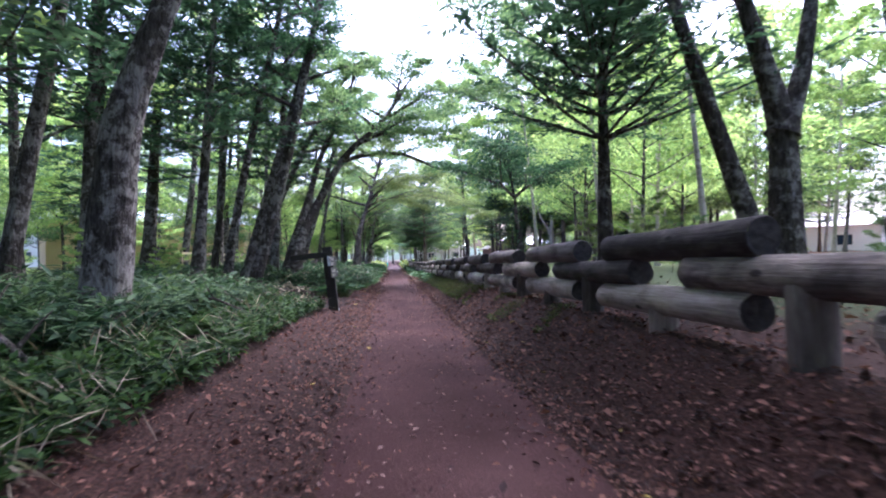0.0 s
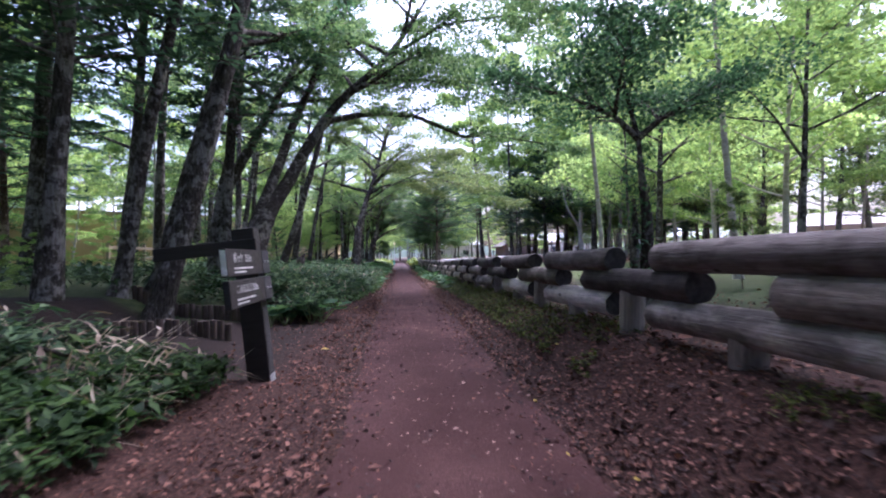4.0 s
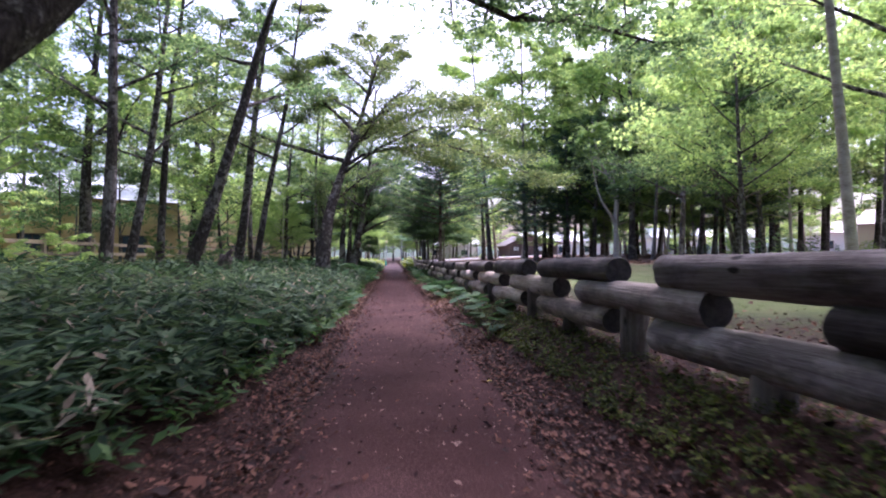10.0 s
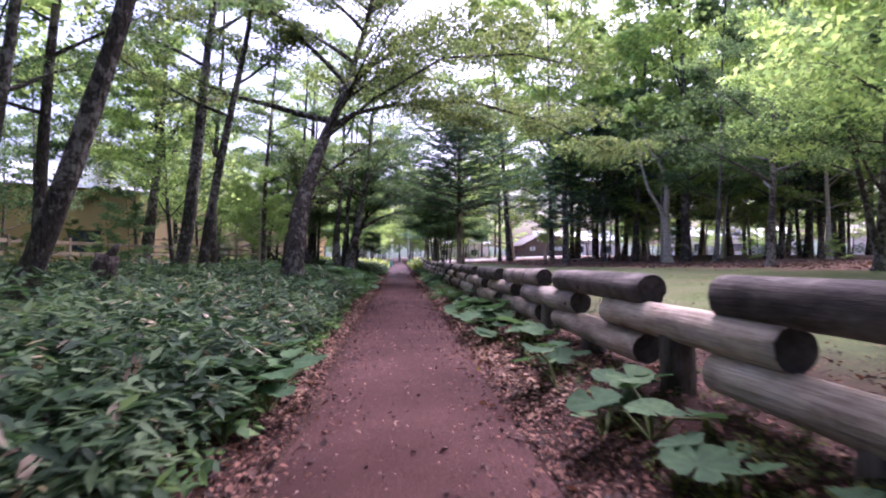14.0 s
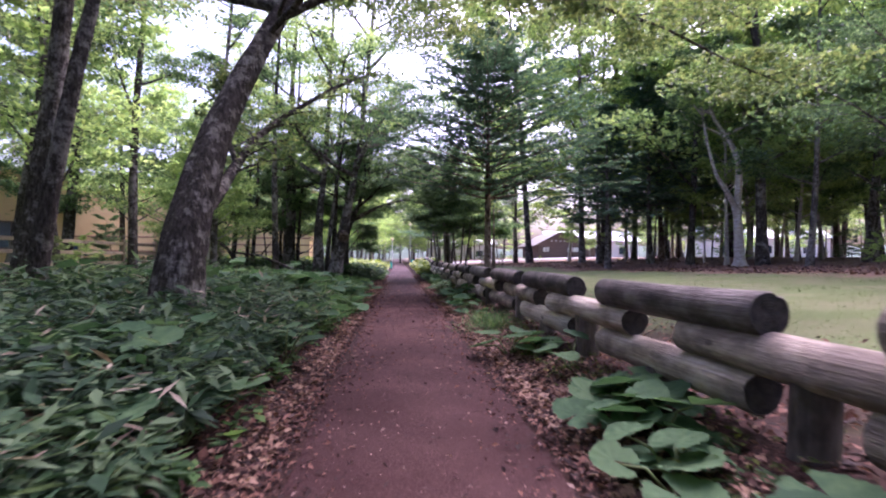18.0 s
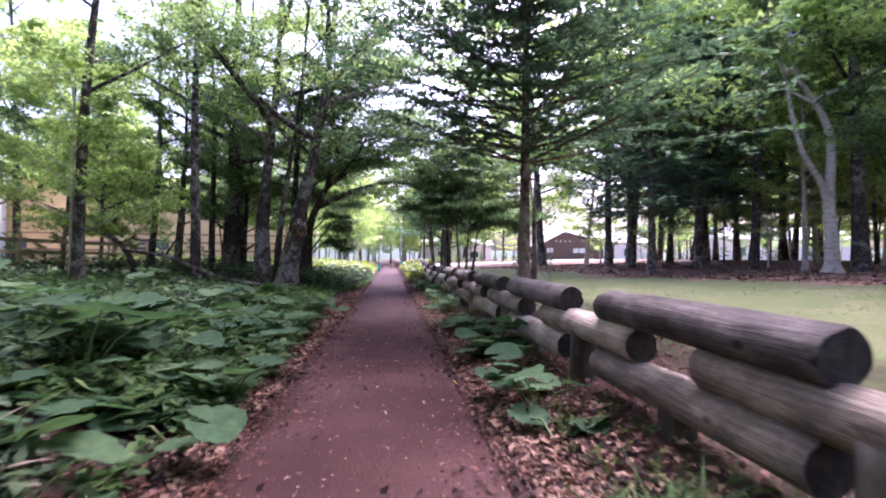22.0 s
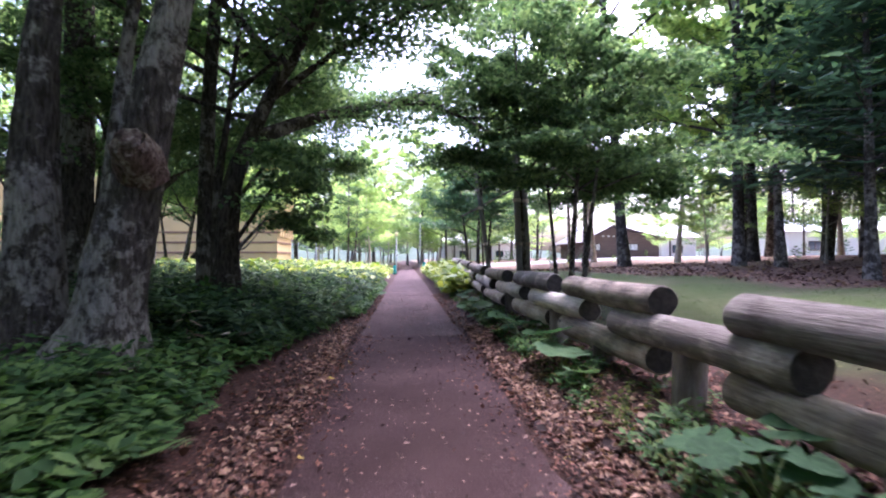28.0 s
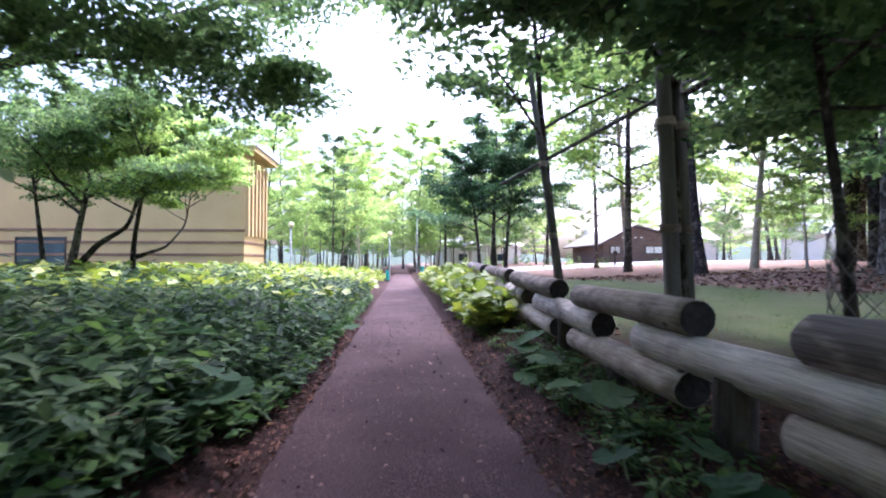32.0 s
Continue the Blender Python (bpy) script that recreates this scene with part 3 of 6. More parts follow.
def end_mesh(ring, out):
    """End grain: a slightly dished disc with a ragged heart and radial checks."""
    n = len(ring)
    c = Vector([sum(p[k] for p in ring) / n for k in range(3)])
    v = [tuple(Vector(p) + Vector((0, out * 0.001, 0))) for p in ring]
    for q, d in ((0.75, -0.004), (0.4, 0.003)):
        for k, p in enumerate(ring):
            dd = d - (0.008 if k % 7 == 3 else 0)
            v.append(tuple(c.lerp(Vector(p), q) + Vector((0, out * (0.002 + dd), 0))))
    v.append(tuple(c + Vector((0, -out * 0.006, 0))))
    f = []
    for j in (0, 1):
        for s in range(n):
            t = (s + 1) % n
            f.append((j * n + s, j * n + t, (j + 1) * n + t, (j + 1) * n + s))
    f += [(2 * n + s, 2 * n + (s + 1) % n, 3 * n) for s in range(n)]
    return v, f


def build_fence():
    rng = random.Random(4)
    fence = empty("log_fence", pose(FENCE_X, 0, 0), "weathered three-rail fence of stacked round logs on short posts", "fence")
    variants = {}
    for mat in ("log", "log_dark", "log_pale", "log_grey"):
        for k in range(3):
            v, f, r0, r1 = log_mesh(rng, LOG_LEN, LOG_R)
            variants[mat, k] = (v, f, r0, r1, {})

    def log(y0, z, mat, z1):
        k = rng.randrange(3)
        v, f, r0, r1, made = variants[mat, k]
        tilt = math.degrees(math.atan2(z1 - z, LOG_LEN))
        m = pose(rng.uniform(-0.012, 0.012), y0, z, tilt, 0, rng.uniform(-0.5, 0.5)) @ pose(0, 0, 0, 0, rng.uniform(0, 360), 0)
        if not made:
            a = link_mesh("rail", v, f, mat, fence)
            e0 = link_mesh("end_grain", *end_mesh(r0, -1), "log_end", a, "dark cracked end grain")
            e1 = link_mesh("end_grain", *end_mesh(r1, 1), "log_end", a, "dark cracked end grain")
            made["set"] = (a, e0, e1)
            a.matrix_basis = m
            return
        a, e0, e1 = made["set"]
        b = share(a, "rail", fence, m)
        for e in (e0, e1):
            tagged(share(e, "end_grain", b, Matrix()), "dark cracked end grain")

    post_v = {}

    def post(y, z0, z1):
        h = z1 - z0
        key = round(h * 20)
        m = pose(rng.uniform(-0.01, 0.01), y, z0, rng.uniform(-2, 2), rng.uniform(-2, 2), rng.uniform(0, 360))
        if key not in post_v:
            v, f, r0, r1 = log_mesh(rng, key / 20, 0.112, 18, 5)
            rot = Matrix.Rotation(radians(90), 3, "X")
            v = [tuple(rot @ Vector(p)) for p in v]
            f.append(tuple(len(v) - 18 + k for k in range(18)))
            post_v[key] = link_mesh("post", v, f, "post", fence)
            post_v[key].matrix_basis = m
        else:
            share(post_v[key], "post", fence, m)

    for k, y in enumerate(FENCE_ENDS):
        rest = FENCE_ENDS[k + 1] - y if k + 1 < len(FENCE_ENDS) else 2.9
        dark = y < 27 and rng.random() < 0.9 or y < 48 and rng.random() < 0.25
        z, z1 = fence_mid(y), fence_mid(y + LOG_LEN)
        log(y, z + 0.212, "log_dark" if dark else rng.choice(("log", "log_grey", "log")) if y > 48 else "log_dark" if y > 27 and int(y * 7) % 3 else "log", z1 + 0.212)
        log(y + 0.05, z - 0.225, "log_pale" if y > 22 else "log_grey" if y > 10 else "log", z1 - 0.225)
        c = y + 0.05 + LOG_LEN / 2
        post(c, ground_z(FENCE_X, c) - 0.12, fence_mid(c) - 0.225 - 0.06)
        if k + 1 < len(FENCE_ENDS):
            ym = y + rest * 0.53
            zm = fence_mid(ym)
            log(ym, zm, "log_dark" if y < 18 and rng.random() < 0.5 else "log_grey" if y > 47 else rng.choice(("log", "log_pale", "log_pale")) if y > 16 else "log", fence_mid(ym + LOG_LEN))
            c = ym + LOG_LEN / 2
            post(c, ground_z(FENCE_X, c) - 0.12, fence_mid(c) - 0.05)


build_fence()


# ---- trees ----
class Leaves:
    def __init__(self, seed):
        self.r = np.random.default_rng(seed)
        self.c, self.n, self.a, self.l, self.w = [], [], [], [], []

    def spray(self, p, radius, count, size, flat=0.25, droop=0.25):
        """A flattened cloud of leaves round a twig's end."""
        r = self.r
        q = r.normal(size=(count, 3))
        q *= (np.sqrt(r.uniform(0, 1, count)) / np.linalg.norm(q, axis=1))[:, None]
        q *= [radius * 0.85, radius * 0.85, radius * 0.75 * flat]
        q[:, 2] -= droop * (q[:, :2] ** 2).sum(1) / max(radius, 0.1)
        self.c.append(np.asarray(p) + q)
        n = r.normal(size=(count, 3)) * 0.58 + [0, 0, 1]
        self.n.append(n)
        self.a.append(r.normal(size=(count, 3)) + [0, 0, -0.35])
        s = size * r.uniform(0.65, 1.25, count)
        self.l.append(s)
        self.w.append(s * r.uniform(0.5, 0.72, count))

    def needles(self, p0, p1, count, size):
        """Flat fans of needled twigs along a bough."""
        r = self.r
        p0, p1 = np.asarray(p0, float), np.asarray(p1, float)
        d = (p1 - p0) / max(np.linalg.norm(p1 - p0), 1e-6)
        t = r.uniform(0, 1, count)[:, None]
        sidev = np.cross(d, [0, 0, 1])
        s = np.where(r.random(count) < 0.5, -1, 1)[:, None]
        al = d * 0.8 + s * sidev + r.normal(size=(count, 3)) * 0.2 + [0, 0, -0.15]
        al /= np.linalg.norm(al, axis=1)[:, None]
        ln = size * r.uniform(0.6, 1.3, count)
        self.c.append(p0 + (p1 - p0) * t + al * ln[:, None] * 0.5)
        self.n.append(r.normal(size=(count, 3)) * 0.25 + [0, 0, 1])
        self.a.append(al)
        self.l.append(ln)
        self.w.append(ln * r.uniform(0.22, 0.36, count))

    def done(self, name, material, parent, label="", fold=0.15, far=False):
        """The crown. Nothing hangs into the clear way over the path."""
        c, n, a, l, w = (np.concatenate(q) for q in (self.c, self.n, self.a, self.l, self.w))
        px, py, pz = parent.matrix_basis.translation
        ok = (c[:, 2] > 0.3) & ((np.abs(c[:, 0] + px - 0.2) > 1.1) | (c[:, 2] + pz > 2.75) | far)
        c, n, a, l, w = c[ok], n[ok], a[ok], l[ok], w[ok]
        v, f = slips(c, n, a, l, w) if far else cards(c, n, a, l, w, fold)
        return quick_mesh(name, v, f, material, parent, label)


def bend(p0, d, length, steps, rng, up=0.0, jit=0.12):
    """A wandering branch line from p0 in direction d."""
    pts = [Vector(p0)]
    d = Vector(d).normalized()
    for k in range(steps):
        d = (d + Vector((rng.uniform(-jit, jit), rng.uniform(-jit, jit), rng.uniform(-jit, jit) + up))).normalized()
        pts.append(pts[-1] + d * length / steps)
    return pts


def along_line(pts, u):
    k = min(int(u * (len(pts) - 1)), len(pts) - 2)
    return pts[k].lerp(pts[k + 1], u * (len(pts) - 1) - k)


def bough(wood, leaves, rng, pts, r0, size, dens, twig_len, first=0.35, twigs=6, sides=6):
    """A limb with side twigs, and leaves round their ends."""
    n = len(pts)
    wide = 1.15 if size > 0.12 else 0.95
    wood.tube(pts, [r0 * (1 - 0.85 * k / (n - 1)) for k in range(n)], sides, rng, 0.1)
    for t in range(twigs):
        u = first + (1 - first) * (t + rng.random()) / twigs
        p = along_line(pts, min(u, 0.99))
        d = (pts[-1] - pts[0]).normalized()
        sd = Vector((-d.y, d.x, 0)) * (1 if t % 2 else -1)
        tl = twig_len * rng.uniform(0.6, 1.2) * (1.15 - 0.5 * u)
        tw = bend(p, d * 0.6 + sd * rng.uniform(0.5, 1.0) + Vector((0, 0, rng.uniform(-0.1, 0.3))), tl, 3, rng, -0.04)
        wood.tube(tw, [r0 * 0.28, r0 * 0.2, r0 * 0.12, r0 * 0.05], 4)
        if dens:
            leaves.spray(tw[-1], tl * wide, int(dens), size)
            leaves.spray(tw[1].lerp(tw[2], 0.5), tl * wide * 0.85, int(dens * 0.6), size)
    if dens:
        leaves.spray(pts[-1], twig_len * wide, int(dens), size)
        leaves.spray(along_line(pts, 0.6), twig_len * wide, int(dens * 0.7), size)


def broadleaf(name, x, y, height, r0, lean=(0, 0), crown_from=4.0, spread=3.0, limbs=9, size=0.13, dens=70, leaf="leaf_green", bark="bark_grey",
              seed=1, label="", extra=(), curve=1.0, twigs=6, up=0.02, group="", stems=(), flare=1.5, sides=12, split=True, lines=(), ivy=0):
    """A broad-leaved tree: flared trunk, limbs with twigs, crown of many leaves. extra: limbs given as lists of points; stems: more trunks."""
    rng = random.Random(seed)
    tree = empty(name, pose(x, y, ground_z(x, y) - 0.05), label or "tall broad-leaved tree with a grey trunk and open green crown", "tree", group)
    wood, leaves = Wood(), Leaves(seed)
    lines = list(lines)
    if not lines:
        for ox, oy, h, r, lx, ly in ((0, 0, height, r0, *lean), *stems):
            ph = rng.uniform(0, 6)
            w = 0.05 * h / 10
            q = [k / 12 for k in range(13)]
            lines.append(([(ox + lx * t ** curve + w * math.sin(ph + t * 7), oy + ly * t ** curve + 0.7 * w * math.sin(ph + t * 7), h * t) for t in q], r))
    for j, (line, r) in enumerate(lines):
        line = [Vector(p) for p in line]
        h = line[-1].z - line[0].z
        n = 11 if sides < 10 or not split else 28
        pts = [along_line(line, min((k / (n - 1)) ** 1.25, 0.9999)) for k in range(n)]
        for _ in range(2):
            pts = [pts[0]] + [pts[k - 1] * 0.25 + pts[k] * 0.5 + pts[k + 1] * 0.25 for k in range(1, n - 1)] + [pts[-1]]
        ph = rng.uniform(0, 6)
        rad = [r * (1 - 0.8 * k / (n - 1)) * (1 + (flare - 1) * max(0, 1 - (p.z - line[0].z) / 0.55) ** 2) for k, p in enumerate(pts)]
        stem = Wood() if split else wood
        stem.tube(pts, rad, sides if r < 0.18 else sides + 8, rng, 0.1, lobes=0.16 if r > 0.18 else 0.0, phase=ph)
        if split:
            stem.done("trunk", bark, tree)
        many = limbs if j == 0 else max(4, int(limbs * 0.7))
        for i in range(many if limbs else 0):
            u = (i + rng.random()) / many
            z = min(crown_from + (line[-1].z - crown_from) * u, line[-1].z * 0.97)
            k = max(1, next((q for q in range(n) if pts[q].z >= z), n - 1))
            p = pts[k - 1].lerp(pts[k], min(1, max(0, (z - pts[k - 1].z) / max(0.01, pts[k].z - pts[k - 1].z))))
            a = i * 2.4 + rng.uniform(-0.5, 0.5) + ph
            ln = spread * (1.05 - 0.6 * u) * rng.uniform(0.75, 1.2)
            d = Vector((math.cos(a), math.sin(a), 0.35 + 0.5 * u))
            w = Wood() if split else wood
            bough(w, leaves, rng, bend(p, d, ln, 5, rng, up), r * 0.32 * (1.1 - 0.6 * u), size, dens, ln * 0.36, 0.3, twigs)
            if split:
                w.done("limb", bark, tree)
    for pts, r, dn, tl in extra:
        w = Wood()
        bough(w, leaves, rng, [Vector(p) for p in pts], r, size, dn * 0.8, tl, 0.22, 15, 7)
        w.done("limb", bark, tree)
    for k in range(ivy):
        z = 0.2 + 2.0 * k / ivy
        leaves.spray((rng.uniform(-0.12, 0.12) - 0.08, rng.uniform(-0.1, 0.1), z), 0.34, 26, size, 0.9, 0)
    if not split:
        wood.done("trunk", bark, tree)
    if leaves.c:
        leaves.done("crown", leaf, tree, far=not split)
    return tree


def conifer(name, x, y, height, r0, crown_from=2.0, spread=2.2, whorls=26, seed=1, label="", lean=(0, 0), bark="bark_dark", size=0.3, cnt=16, group="", fork=None, droop=-0.05, per=5, far=False):
    """A fir: straight trunk, whorls of flat boughs with fans of needles."""
    rng = random.Random(seed)
    tree = empty(name, pose(x, y, ground_z(x, y) - 0.05), label or "dark green fir with tiers of flat drooping boughs", "tree", group)
    wood, leaves = Wood(), Leaves(seed)
    n = 9
    pts = [Vector((lean[0] * (k / (n - 1)), lean[1] * k / (n - 1), height * k / (n - 1))) for k in range(n)]
    wood.tube(pts, [r0 * (1.35 if k == 0 else 1) * (1 - 0.9 * k / (n - 1)) for k in range(n)], 12, rng, 0.1)
    if fork:
        ox, oy, h, r = fork
        q = [Vector((ox * min(1, 0.5 + k / 4), oy * min(1, 0.5 + k / 4), h * k / 6)) for k in range(7)]
        wood.tube(q, [r * (1.25 if k == 0 else 1) * (1 - 0.13 * k) for k in range(7)], 10, rng, 0.1)
    for w in range(whorls):
        u = (w + rng.random() * 0.6) / whorls
        z = crown_from + (height - crown_from) * u * 0.98
        p = along_line(pts, z / height)
        ln0 = spread * (1 - u) ** 0.75 + 0.25
        m = per if u < 0.8 else 4
        off = rng.uniform(0, 6)
        for i in range(m):
            a = off + i * 6.283 / m + rng.uniform(-0.3, 0.3)
            ln = ln0 * rng.uniform(0.45, 1.25)
            q = bend(p, (math.cos(a), math.sin(a), 0.22 + 0.4 * u), ln, 4, rng, droop, 0.08)
            wood.tube(q, [0.03 * (1 - 0.6 * u) * f for f in (1, 0.8, 0.6, 0.4, 0.15)], 5)
            d = (q[-1] - q[0]).normalized()
            sd = Vector((-d.y, d.x, 0))
            for s in range(3):
                leaves.needles(q[s + 1], q[min(s + 2, 4)], cnt // 2, size)
                for sg in (-1, 1):
                    b0 = q[s + 1]
                    b1 = b0 + (d * 0.7 + sd * sg * 0.8).normalized() * ln * 0.3 * rng.uniform(0.7, 1.2) + Vector((0, 0, -0.05 * ln))
                    leaves.needles(b0, b1, cnt // 2, size)
    wood.done("trunk", bark, tree)
    leaves.done("crown", "needle", tree, far=far)
    return tree


# trees along the first stretch
broadleaf("broadleaf_tree", -3.43, 7.97, 13, 0.255, (2.9, 0.8), 4.2, 4.0, 12, 0.1, 120, "leaf_green", seed=11, label="large grey broad-leaved tree leaning over the undergrowth", up=0.0,
          lines=(([(0, 0, 0), (0.1, 0, 1.6), (0.2, 0, 2.45), (0.42, 0.05, 3.2), (0.63, 0.1, 3.8), (1.3, 0.3, 6), (2.4, 0.6, 10), (2.9, 0.8, 13)], 0.27),))
FIRST = "slender trunks of the dense grove"
for k, (x, y, r, lx, kind) in enumerate(((-5.6, 16.9, 0.17, 0.9, "c"), (-5.25, 18.3, 0.16, 2.4, "b"), (-4.37, 17.9, 0.22, 3.0, "b"), (-4.6, 21.9, 0.15, 1.0, "c"),
                                         (-9.2, 22, 0.26, 0.8, "c"), (-7.2, 14.5, 0.2, 0.5, "c"), (-6.6, 10.5, 0.18, 0.6, "c"), (-6.4, 20.5, 0.14, 1.2, "b"),
                                         (-8.4, 17.0, 0.16, 0.2, "b"), (-4.75, 18.9, 0.22, 3.2, "b"), (-9.5, 12.5, 0.2, 0.4, "c"), (-7.8, 25.5, 0.18, 0.6, "b"))):
    if kind == "c":
        conifer("fir_tree", x, y, 13 + k % 4, r, 3.6, 2.6, 22, 40 + k, "slim dark fir in a dense grove, bare lower trunk", (lx, 0), "bark_grey", group=FIRST)
    else:
        broadleaf("broadleaf_tree", x, y, 13, r, (lx, 0.3), 5.0, 2.8, 10, 0.1, 100, ("leaf_green", "leaf_dark")[k % 2], seed=60 + k, label="slender grey broad-leaved tree in a dense grove", group=FIRST)

# three leaning trunks from one stool, with a long bough over the path
TRIO = "leaning trunks growing from one stool"
broadleaf("leaning_tree", -4.85, 22.10, 11, 0.2, (2.6, 0.4), 5.0, 3.0, 9, 0.108, 110, "leaf_green", "bark_grey", 21, "grey forked tree leaning towards the path", group=TRIO,
          lines=(([(0, 0, 0), (-0.02, 0.4, 1.71), (-0.01, 0.9, 2.58), (0.16, 1.2, 3.12), (0.63, 1.9, 4.44), (1.18, 2.7, 6.1), (1.86, 3.4, 7.61), (2.8600000000000003, 4.0, 9.61)], 0.24), ([(-0.08, 0.8, 2.33), (0.01, 1.0, 3.32), (0.14, 1.1, 4.19), (0.27, 1.2, 5.21), (0.38, 1.4, 6.55), (0.6799999999999999, 1.5999999999999999, 9.55)], 0.14)))
broadleaf("leaning_tree", -4.0, 21.2, 11, 0.21, (4.2, 0.8), 5.2, 3.0, 8, 0.108, 100, "leaf_green", "bark_dark", 22, "dark tree leaning far over the path", group=TRIO,
          lines=(([(0, 0, 0), (0.12, 0.2, 0.85), (0.26, 0.55, 1.55), (0.38, 0.95, 2.25), (0.61, 1.65, 3.3), (0.8, 2.8, 4.9), (1.27, 3.65, 6.4), (1.9, 4.2, 8), (2.5, 4.8, 10)], 0.25),))
broadleaf("leaning_tree", -3.75, 20.9, 10.5, 0.24, (5.2, 1.4), 5.6, 3.2, 9, 0.108, 100, "leaf_green", "bark_dark", 23, "thick dark tree leaning over the path with one long low bough", group=TRIO,
          lines=(([(0, 0, 0), (0.12, 0.3, 0.8), (0.18, 0.85, 1.6), (0.35, 1.4, 2.3), (0.65, 1.85, 2.9), (0.95, 2.4, 3.8), (1.35, 2.85, 4.7), (2.05, 2.7, 5.55), (2.8, 2.6, 6.1), (3.5, 2.6, 6.8), (4.3, 2.8, 8.2)], 0.29),),
          extra=(([(1.35, 2.85, 4.6), (1.4, 4.4, 5.25), (2.3, 5.3, 5.7), (3.2, 6.1, 6.0), (4.25, 6.6, 6.05), (5.25, 6.6, 5.65), (6.05, 6.6, 5.3), (7.25, 6.8, 5.4), (8.25, 7.0, 5.3), (10.0, 7.5, 5.2)], 0.13, 240, 1.2),
                 ([(2.05, 2.7, 5.5), (2.8, 2.9, 6.0), (4.4, 4.2, 6.6), (6.2, 5.6, 6.8), (7.6, 6.6, 6.6)], 0.07, 340, 1.5),
                 ([(2.3, 2.6, 5.8), (1.9, 4.5, 6.8), (1.8, 6.6, 7.4), (2.1, 8.4, 7.6)], 0.06, 300, 1.5), ([(2.8, 2.6, 6.1), (4.0, 4.0, 7.2), (5.0, 6.0, 8.0), (6.4, 7.6, 8.4)], 0.06, 300, 1.6), ([(3.5, 2.6, 6.8), (5.0, 2.4, 7.6), (6.8, 2.6, 8.0), (8.6, 2.8, 8.0)], 0.05, 260, 1.5)))

# middle stretch
MIDDLE = "trees behind the bamboo grass"
broadleaf("broadleaf_tree", -5.55, 32.6, 12, 0.19, (3.6, 0.4), 4.5, 3.0, 9, 0.108, 102, "leaf_green", "bark_dark", 31, "dark slender tree leaning over the undergrowth", group=MIDDLE)
broadleaf("broadleaf_tree", -6.6, 40.8, 13, 0.22, (1.6, 0.2), 5, 3.0, 9, 0.108, 102, "leaf_green", "bark_grey", 32, "pale grey slim broad-leaved tree", group=MIDDLE)
broadleaf("broadleaf_tree", -5.4, 39.4, 12, 0.15, (1.9, 0.2), 4, 2.8, 9, 0.108, 102, "leaf_olive", "bark_dark", 33, "thin dark leaning broad-leaved tree", group=MIDDLE)
for k, (x, y, r, lx) in enumerate(((-8.1, 34.9, 0.16, 1.6), (-7.96, 36.5, 0.15, 1.0), (-7.4, 32.1, 0.17, 0.5), (-11.5, 38.5, 0.24, 0.6), (-9.5, 45, 0.2, 1.0), (-7.5, 46.5, 0.14, 0.3),
                                   (-6.2, 49.0, 0.13, 0.6), (-12.5, 52, 0.22, 0.3), (-10.3, 28.5, 0.2, 0.9))):
    broadleaf("broadleaf_tree", x, y, 12 + k % 3, r, (lx, 0.2), 3.6, 3.0, 11, 0.1, 100, ("leaf_green", "leaf_olive", "leaf_green")[k % 3], ("bark_grey", "bark_dark")[k % 2], 70 + k, "slender tree at the back of the undergrowth", group=MIDDLE)
broadleaf("broadleaf_tree", -2.5, 37.3, 10.5, 0.31, (3.3, 1.2), 4.6, 4.2, 13, 0.1, 150, "leaf_olive", "bark_dark", 35, "big rough-barked tree leaning over the undergrowth",
          lines=(([(0, 0, 0), (0.01, 0, 0.6), (0.06, 0.1, 1.18), (0.07, 0.4, 1.8), (0.12, 0.8, 2.49), (0.3, 1.3, 3.37), (0.55, 1.9, 4.39), (0.82, 2.4, 5.25), (1.01, 2.9, 6.05), (1.5, 3.6, 8), (1.9, 4.2, 10)], 0.31),),
          extra=(([(0.12, 0.1, 1.3), (0.02, 1.2, 1.75), (-0.19, 2.8, 2.48), (-0.1, 3.6, 3.1), (0.29, 4.2, 3.67), (1.1, 5.0, 4.5), (1.98, 5.7, 5.14)], 0.12, 60, 1.0),
                 ([(-0.19, 2.7, 2.45), (-0.45, 2.9, 3.1), (-0.5, 3.0, 3.9)], 0.05, 40, 0.7),
                 ([(0.65, 2.0, 4.6), (1.3, 2.3, 5.1), (2.41, 2.5, 5.45), (4.74, 2.7, 5.68), (5.94, 2.7, 5.38), (7.16, 2.7, 5.07), (8.4, 2.7, 4.5), (9.5, 2.7, 4.1)], 0.075, 400, 1.45),
                 ([(2.41, 2.1, 5.42), (3.3, 1.5, 5.1), (4.2, 1.0, 4.75), (5.0, 0.6, 4.3)], 0.03, 90, 0.8),
                 ([(0.5, 1.8, 4.2), (2.0, 0.4, 5.0), (3.6, -1.4, 5.4), (5.2, -2.0, 5.3), (6.4, -2.4, 4.9)], 0.05, 120, 1.3),
                 ([(0.9, 2.6, 5.5), (2.4, 1.4, 6.2), (4.0, 0.4, 6.6), (5.6, 0.8, 6.7)], 0.05, 400, 1.6),
                 ([(0.9, 2.6, 5.4), (1.2, 3.2, 6.2), (1.9, 4.2, 6.8), (2.8, 6.0, 7.0), (3.8, 7.6, 6.8)], 0.05, 380, 1.6),
                 ([(0.6, 2.0, 4.5), (1.6, 0.2, 5.6), (2.4, -1.9, 6.1), (3.2, -2.8, 6.3)], 0.035, 0, 0.7),
                 ([(0.95, 2.8, 5.8), (2.4, 0.4, 6.7), (3.4, -1.4, 7.2)], 0.03, 0, 0.7)))

